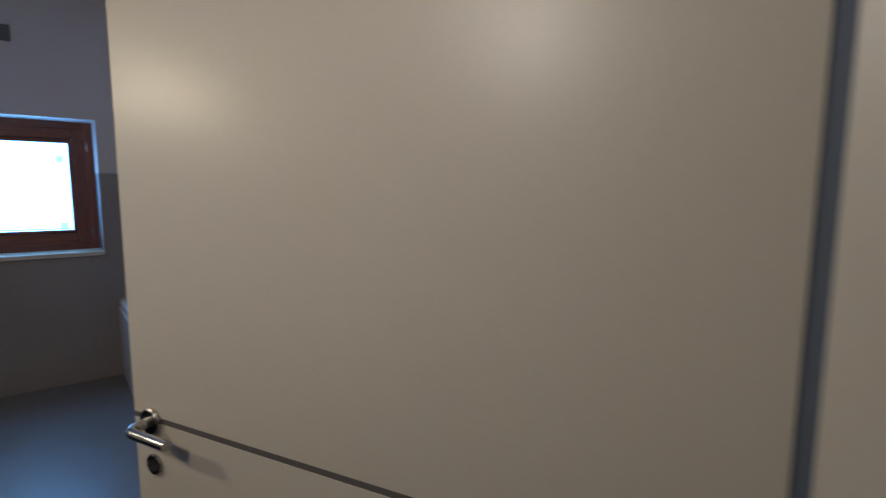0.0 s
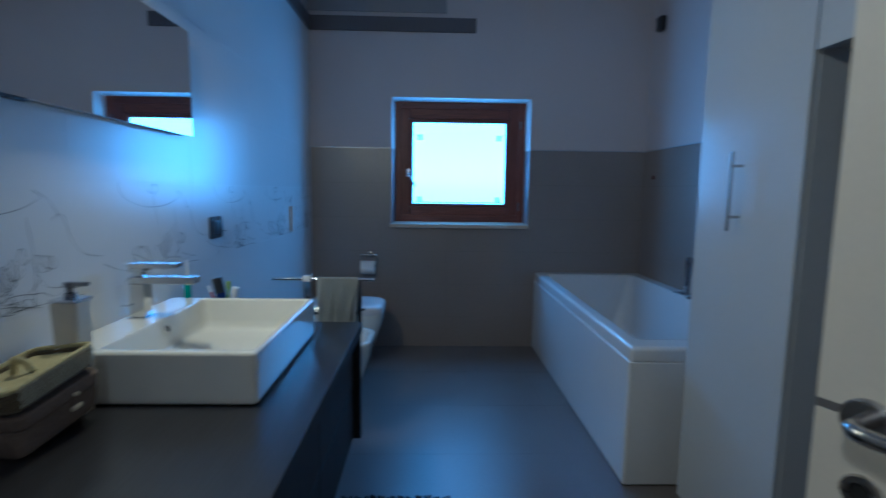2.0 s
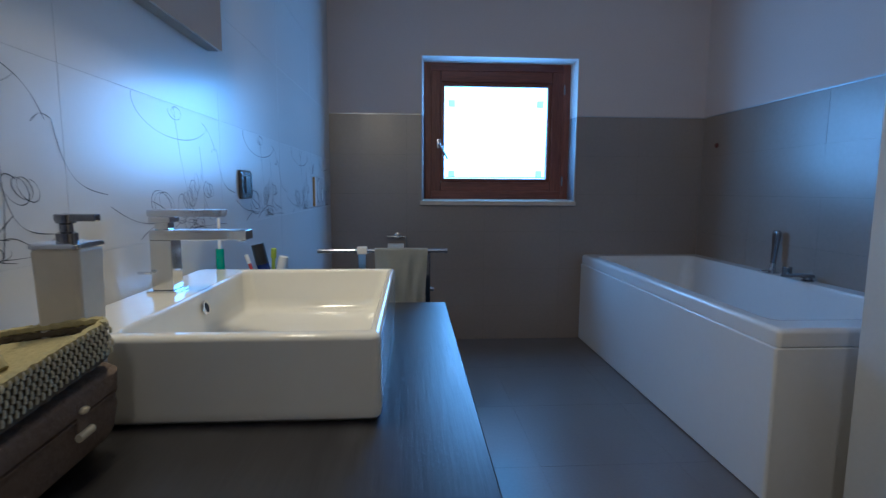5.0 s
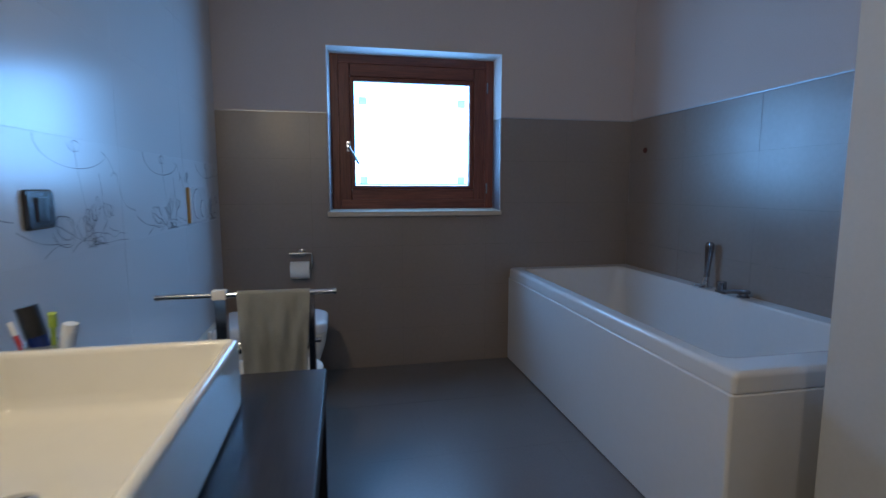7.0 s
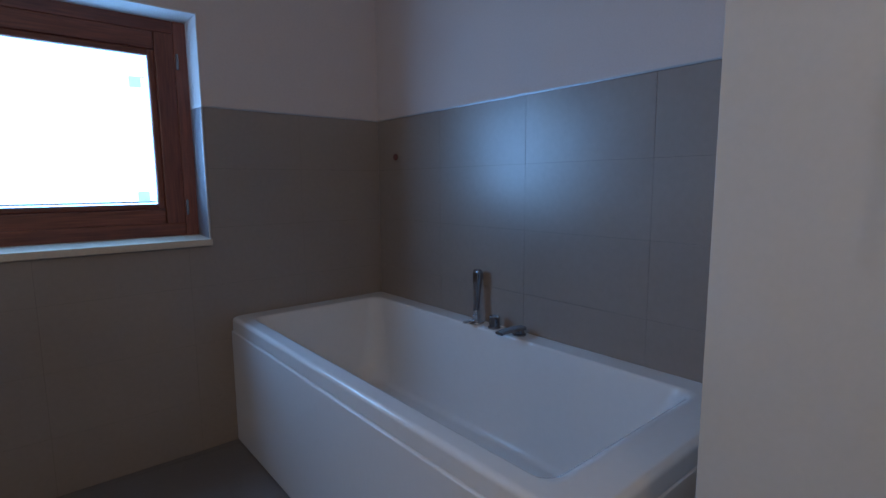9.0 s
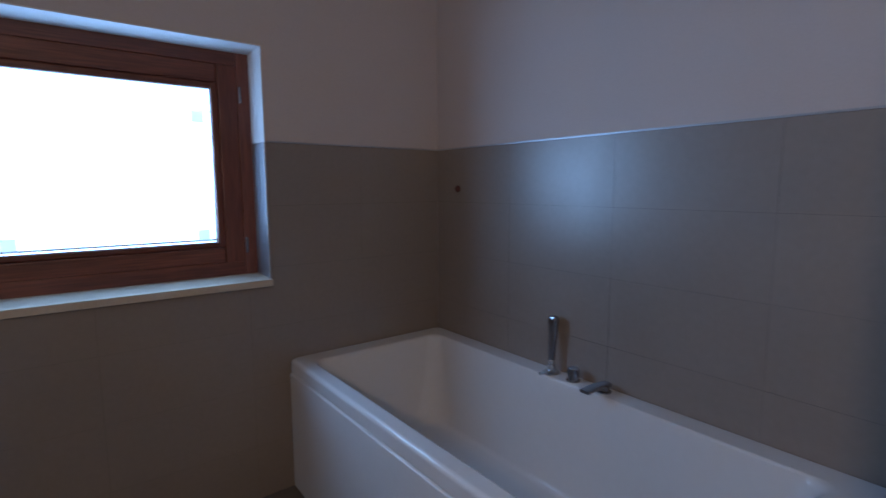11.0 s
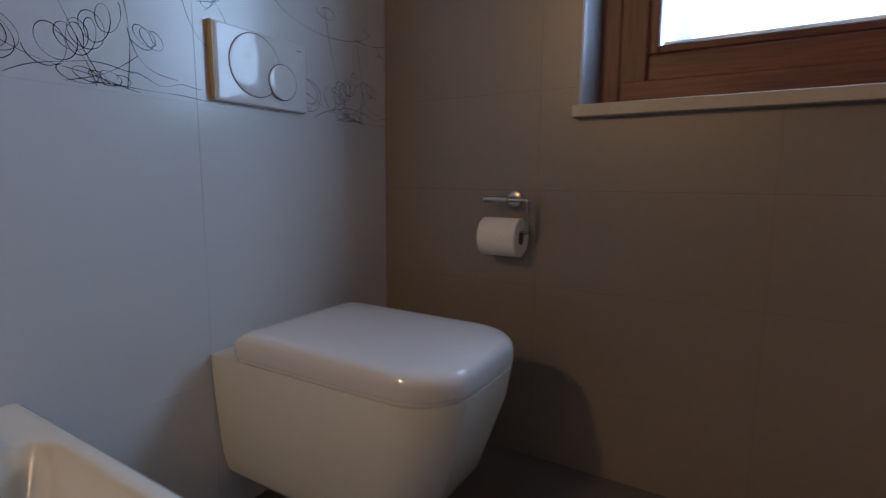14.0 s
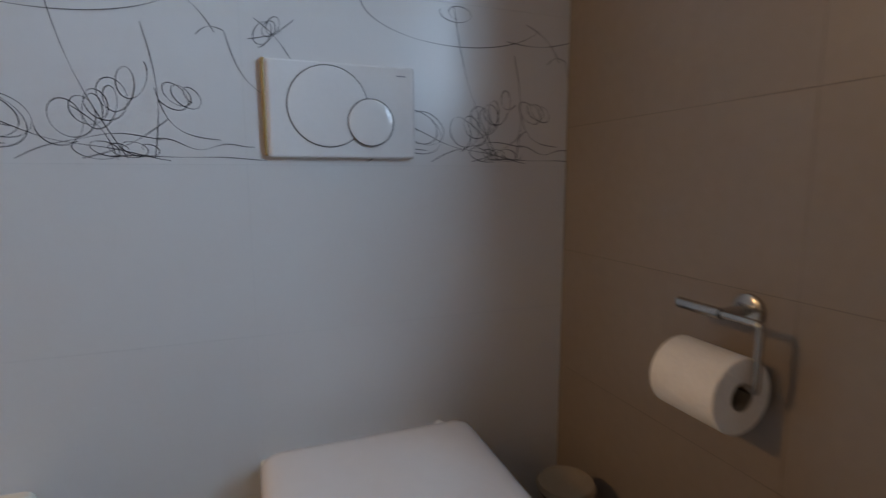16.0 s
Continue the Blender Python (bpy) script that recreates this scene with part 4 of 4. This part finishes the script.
part("plate_edge", loft([upright(PY0, PY1, PZ0, PZ1, 0.006, 0.0003), upright(PY0, PY1, PZ0, PZ1, 0.006, 0.013)]), GLOSSWHITE, fp)
# Strip added on one side only; its ochre holds the warm light there.
part("side_strip", box(0.0005, 0.0135, PY0 - 0.0065, PY0 + 0.002, PZ0 + 0.003, PZ1 + 0.001, 0.004, 3), WARM_SIDE, fp, "ochre side strip with warm light in its colour")
part("cover", loft([upright(PY0 + 0.001, PY1 - 0.001, PZ0 + 0.001, PZ1 - 0.001, 0.006, 0.013), upright(PY0 + 0.003, PY1 - 0.003, PZ0 + 0.002, PZ1 - 0.002, 0.006, 0.0165), upright(PY0 + 0.009, PY1 - 0.009, PZ0 + 0.006, PZ1 - 0.006, 0.005, 0.019)]), GLOSSWHITE, fp)
for nm, cy, cz, r, dx in (("large_button", -0.533, 1.110, 0.073, 0.0), ("small_button", -0.454, 1.083, 0.043, 0.0036)):
    part("gap_ring", lathe([(r + 0.0018, 0), (r + 0.0018, 0.0008), (r - 0.001, 0.0008)], (0.019 + dx, cy, cz), 48, None, TO_X, False, False), VOID_BLACK, fp)
    part(nm, lathe([(r, -0.001), (r, 0.0016), (r - 0.002, 0.003), (r * 0.6, 0.0032), (0, 0.0033)], (0.019 + dx, cy, cz), 48, None, TO_X), GLOSSWHITE, fp)
part("maker_mark", box(0.0191, 0.0193, -0.402, -0.384, 1.171, 1.1735), MIRROR_EDGE, fp)

# toilet roll holder
rh = thing("toilet_roll_holder", (0.48, 0.0, 0.78), "brushed steel toilet roll holder on the grey tiles", "roll holder")
part("rosette", lathe([(0.0, 0), (0.024, 0), (0.024, 0.008), (0.020, 0.011), (0.009, 0.012), (0.008, 0.060), (0, 0.061)], (0.478, 0.0, 0.786), 24, None, TO_MINUS_Y), STEEL, rh)
part("sleeve", tube([(0.405, -0.060, 0.786), (0.480, -0.060, 0.786)], 0.0085, 16), STEEL, rh)
part("arm", tube(bent((0.478, -0.060, 0.786), (0.540, -0.060, 0.786), (0.540, -0.060, 0.700), 0.008), 0.0053, 12), STEEL, rh)
part("spindle", tube(bent((0.540, -0.060, 0.706), (0.540, -0.060, 0.694), (0.412, -0.060, 0.694), 0.006) + [(0.410, -0.060, 0.694), (0.408, -0.060, 0.712)], 0.0055, 12), STEEL, rh)
roll = thing("toilet_roll", (0.48, -0.06, 0.686), "part-used roll of white toilet paper", "toilet paper")
RX0, RX1, RR = 0.410, 0.524, 0.055
part("paper", lathe([(0.0205, 0.0), (RR - 0.002, 0.0), (RR, 0.002), (RR, RX1 - RX0 - 0.002), (RR - 0.002, RX1 - RX0), (0.0205, RX1 - RX0)], (RX0, -0.062, 0.680), 40, None, TO_X, False, False), PAPER, roll)
part("core", lathe([(0.0203, 0.001), (0.0203, RX1 - RX0 - 0.001), (0.0185, RX1 - RX0 - 0.001), (0.0185, 0.001)], (RX0, -0.062, 0.680), 24, None, TO_X, False, False), CARD, roll, "brown card core")

# toilet brush in the corner
br = thing("toilet_brush", (0.12, -0.10, 0), "beige toilet brush holder with round lid", "toilet brush")
part("holder", lathe([(0.050, 0.0), (0.052, 0.004), (0.056, 0.30), (0.056, 0.345), (0.050, 0.345)], (0.190, -0.105, 0), 24), BEIGE, br)
part("lid", lathe([(0.058, 0.352), (0.060, 0.356), (0.056, 0.366), (0.02, 0.371), (0.0, 0.371)], (0.190, -0.105, 0), 24), BEIGE, br)
part("gap_band", lathe([(0.054, 0.344), (0.054, 0.353)], (0.190, -0.105, 0), 24, None, None, False, False), VOID_BLACK, br)

# ---- rug ----
rug = thing("bath_rug", (0.83, -2.6, 0), "black tufted bath rug on the tile floor", "rug")
part("backing", box(0.605, 1.06, -2.92, -2.145, 0.0005, 0.010, 0.003), BLACKRUG, rug)
rng = random.Random(11)
bm = bmesh.new()
for i in range(24):
    for j in range(40):
        x, y = 0.612 + i * 0.0192 + rng.uniform(-0.004, 0.004), -2.912 + j * 0.0194 + rng.uniform(-0.004, 0.004)
        h = rng.uniform(0.016, 0.026)
        tube([(x, y, 0.007), (x + rng.uniform(-0.006, 0.006), y + rng.uniform(-0.006, 0.006), h), (x + rng.uniform(-0.008, 0.008), y + rng.uniform(-0.008, 0.008), h + 0.006)], 0.0065, 5, bm)
tagged(part("tuft", bm, BLACKRUG, rug, "", 80), kind="stuff")

# ---- tiles, last ----
def tile_cells(a0, a1, joints_a, b0, b1, joints_b, hole=None):
    """Cells of a tiled field; a tile cut round a hole (a0, a1, b0, b1) is a list of its rectangles."""
    xs = [a0, *sorted(j for j in joints_a if a0 < j < a1), a1]
    zs = [b0, *sorted(j for j in joints_b if b0 < j < b1), b1]
    for x0, x1 in zip(xs, xs[1:]):
        for z0, z1 in zip(zs, zs[1:]):
            x0g, x1g, z0g, z1g = x0 + G, x1 - G, z0 + G, z1 - G
            if not hole or x1 <= hole[0] or x0 >= hole[1] or z1 <= hole[2] or z0 >= hole[3]:
                yield [(x0g, x1g, z0g, z1g)]
                continue
            cut = []
            low = max(z0g, min(z1g, hole[2]))
            if z0 < hole[2]:
                cut.append((x0g, x1g, z0g, low))
            if x0 < hole[0]:
                cut.append((x0g, hole[0], low, z1g))
            if x1 > hole[1]:
                cut.append((hole[1], x1g, low, z1g))
            if cut:
                yield cut


TILT_RNG = random.Random(21)


def set_tile(parent, material, boxes, sway):
    """One tile, laid a hair out of true as a tiler would leave it."""
    bm = bmesh.new()
    for b in boxes:
        box(*b, bm=bm)
    lo = [min(b[i] for b in boxes) for i in (0, 2, 4)]
    hi = [max(b[i] for b in boxes) for i in (1, 3, 5)]
    thin = min(range(3), key=lambda i: hi[i] - lo[i])
    e = Euler([0 if i == thin else radians(TILT_RNG.uniform(-sway, sway)) for i in range(3)])
    bmesh.ops.rotate(bm, cent=(Vector(lo) + Vector(hi)) / 2, matrix=e.to_matrix(), verts=bm.verts[:])
    return part("tile", bm, material, parent, "", 0)


G = 0.0005
BED = 0.0007
part("grout_bed", box(0.0, WIN_X0, BED, 0.006, 0, TILE_TOP), GROUT, wall_north)
part("grout_bed", box(WIN_X1, RIGHT, BED, 0.006, 0, TILE_TOP), GROUT, wall_north)
part("grout_bed", box(WIN_X0, WIN_X1, BED, 0.006, 0, WIN_Z0 - 0.034), GROUT, wall_north)
ROWS_N = [1.37, 1.090, 0.813, 0.535, 0.257]
for cells in tile_cells(0, RIGHT, [0.545 + 0.57 * k for k in range(-1, 5)], 0, TILE_TOP, ROWS_N, (WIN_X0, WIN_X1, WIN_Z0 - 0.033, 3)):
    set_tile(wall_north, GREY_TILE, [(x0, x1, 0.0, 0.0055, z0, z1) for x0, x1, z0, z1 in cells], 0.03)
part("grout_bed", box(RIGHT + 0.0020, RIGHT + 0.006, NEAR, 0, 0, TILE_TOP), GROUT, wall_east)
G = 0.0006
for cells in tile_cells(NEAR, 0, [-0.568 - 0.56 * k for k in range(8)], 0, TILE_TOP, ROWS_N):
    set_tile(wall_east, GREY_TILE, [(RIGHT, RIGHT + 0.0055, *c) for c in cells], 0.10)
G = 0.0006
part("grout_bed", box(-0.006, -BED, NEAR, 0, 0, 2.56), WHITE_GROUT, wall_west)
ROWS_W = [0.359, 0.681, 1.003, 1.325, 1.647, 1.969, 2.291]
for cells in tile_cells(NEAR, 0, [-0.679 - 0.695 * k for k in range(6)], 0, 2.56, ROWS_W):
    decor = abs(cells[0][2] - 1.003) < 0.01
    set_tile(wall_west, DECOR_TILE if decor else WHITE_TILE, [(-0.0055, 0.0, *c) for c in cells], 0.022)
for cells in tile_cells(0.0, RIGHT, [1.105 + 0.575 * k for k in range(-2, 4)], NEAR - 0.15, 0, [-1.762 + 0.575 * k for k in range(-6, 4)]):
    set_tile(floor, FLOOR_TILE, [(*c, -0.007, 0.0) for c in cells], 0.03)


# ---- scribbled decor on the white tiles ----
INK_X = 0.0008
def curve(f, n, bm, r=0.0007):
    """A pen line of glaze, flat on the tile."""
    pts = [Vector(f(k / n)) for k in range(n + 1)]
    rows = []
    for i, p in enumerate(pts):
        d = pts[min(i + 1, n)] - pts[max(i - 1, 0)]
        s = Vector((-d.y, d.x)).normalized() * r * (0.75 + 0.35 * math.sin(i * 0.37))
        rows.append([bm.verts.new((INK_X, q.x, q.y)) for q in (p + s, p - s)])
    for a, b in zip(rows, rows[1:]):
        bm.faces.new((a[0], a[1], b[1], b[0]))


# a second small flower, on the tile behind the flush plate alone
FLOWER_LOOPS = [(-0.432, 1.228, -0.402, 1.252, 3.1, 0.016, 0.026, 0.60, 0.2)]
FLOWER_STROKES = [(0.060, 1.262, 0.215, 1.272, -0.010, 0.0), (-0.440, 1.258, -0.380, 1.192, 0.006, 0.0), (-0.452, 1.222, -0.372, 1.262, -0.008, 0.0)]


def scribble(yc, seed, flower=False):
    """A tangle of pen loops, stems and long swooping strokes in the decor band."""
    rng = random.Random(seed)
    bm = bmesh.new()
    # coils of loops: from, to, turns, width, height, lean, narrowing
    for x0, z0, x1, z1, n, a, b_, lean, taper in ((-0.150, 1.070, -0.120, 1.086, 3.1, 0.064, 0.042, 0.45, 0.30), (-0.055, 1.062, 0.040, 1.116, 4.2, 0.030, 0.036, -0.25, 0.10), (-0.006, 1.075, 0.072, 1.150, 3.2, 0.021, 0.036, 0.15, 0.1),
                                                  (0.112, 1.118, 0.152, 1.118, 3.1, 0.019, 0.030, -0.80, 0.25), (-0.010, 1.026, 0.085, 1.027, 4.2, 0.030, 0.015, 0.2, 0.2), *FLOWER_LOOPS[:flower]):
        p0, f = rng.uniform(0, 6), rng.uniform(1.2, 2.1)

        def loops(t):
            w = 2 * math.pi * n * t + p0
            k = (0.86 + 0.14 * math.sin(f * 6 * t)) * (1 - taper * t)
            x, z = a * k * math.cos(w), b_ * k * math.sin(w)
            return yc + x0 + (x1 - x0) * t + x * math.cos(lean) + z * math.sin(lean), max(1.008, z0 + (z1 - z0) * t - x * math.sin(lean) + z * math.cos(lean))
        curve(loops, int(28 * n), bm, 0.00075)
    # strokes: start, end, sideways bow, ripple
    for x0, z0, x1, z1, bow, rip in ((0.045, 1.012, -0.060, 1.318, 0.018, 0.0), (0.085, 1.012, 0.078, 1.235, -0.014, 0.0), (-0.190, 1.092, 0.110, 1.012, -0.012, 0.003), (-0.110, 1.011, 0.100, 1.046, 0.020, 0.002), (0.085, 1.046, 0.245, 1.040, -0.010, 0.005),
                                      (0.020, 1.016, 0.265, 1.012, 0.002, 0.001), (0.092, 1.130, 0.190, 1.046, -0.030, 0.0), (-0.345, 1.085, -0.165, 1.040, -0.012, 0.0), (-0.245, 1.010, -0.120, 1.034, 0.012, 0.0), (0.205, 1.232, 0.345, 1.108, -0.040, 0.0), (0.160, 1.222, 0.205, 1.232, 0.010, 0.0), (0.105, 1.300, 0.190, 1.228, 0.012, 0.0), (-0.030, 1.096, 0.030, 1.010, 0.012, 0.0), (0.110, 1.080, -0.020, 1.012, 0.010, 0.0), *FLOWER_STROKES[:3 * flower]):
        d = Vector((x1 - x0, z1 - z0)).normalized()

        def stroke(t):
            o = bow * math.sin(math.pi * t) + rip * math.sin(11 * t)
            return yc + x0 + (x1 - x0) * t - d.y * o, min(1.322, max(1.006, z0 + (z1 - z0) * t + d.x * o))
        curve(stroke, 26, bm)

    def swoop(t):
        a = math.pi * (0.93 + 0.95 * t)
        return yc - 0.050 + 0.200 * math.cos(a), min(1.321, 1.316 + 0.074 * math.sin(a))
    curve(swoop, 30, bm)

    def curl(t):
        a = math.pi * (0.9 + 2.6 * t)
        return yc - 0.052 + (0.040 - 0.026 * t) * math.cos(a), min(1.322, 1.306 + (0.019 - 0.008 * t) * math.sin(a))
    curve(curl, 34, bm)
    return bm


for k in range(6):
    part("decor_scribble", scribble(-0.215 - 0.695 * k, 5 + k % 2, k == 0), INK, wall_west, "thin grey pen-like scribble", 0)
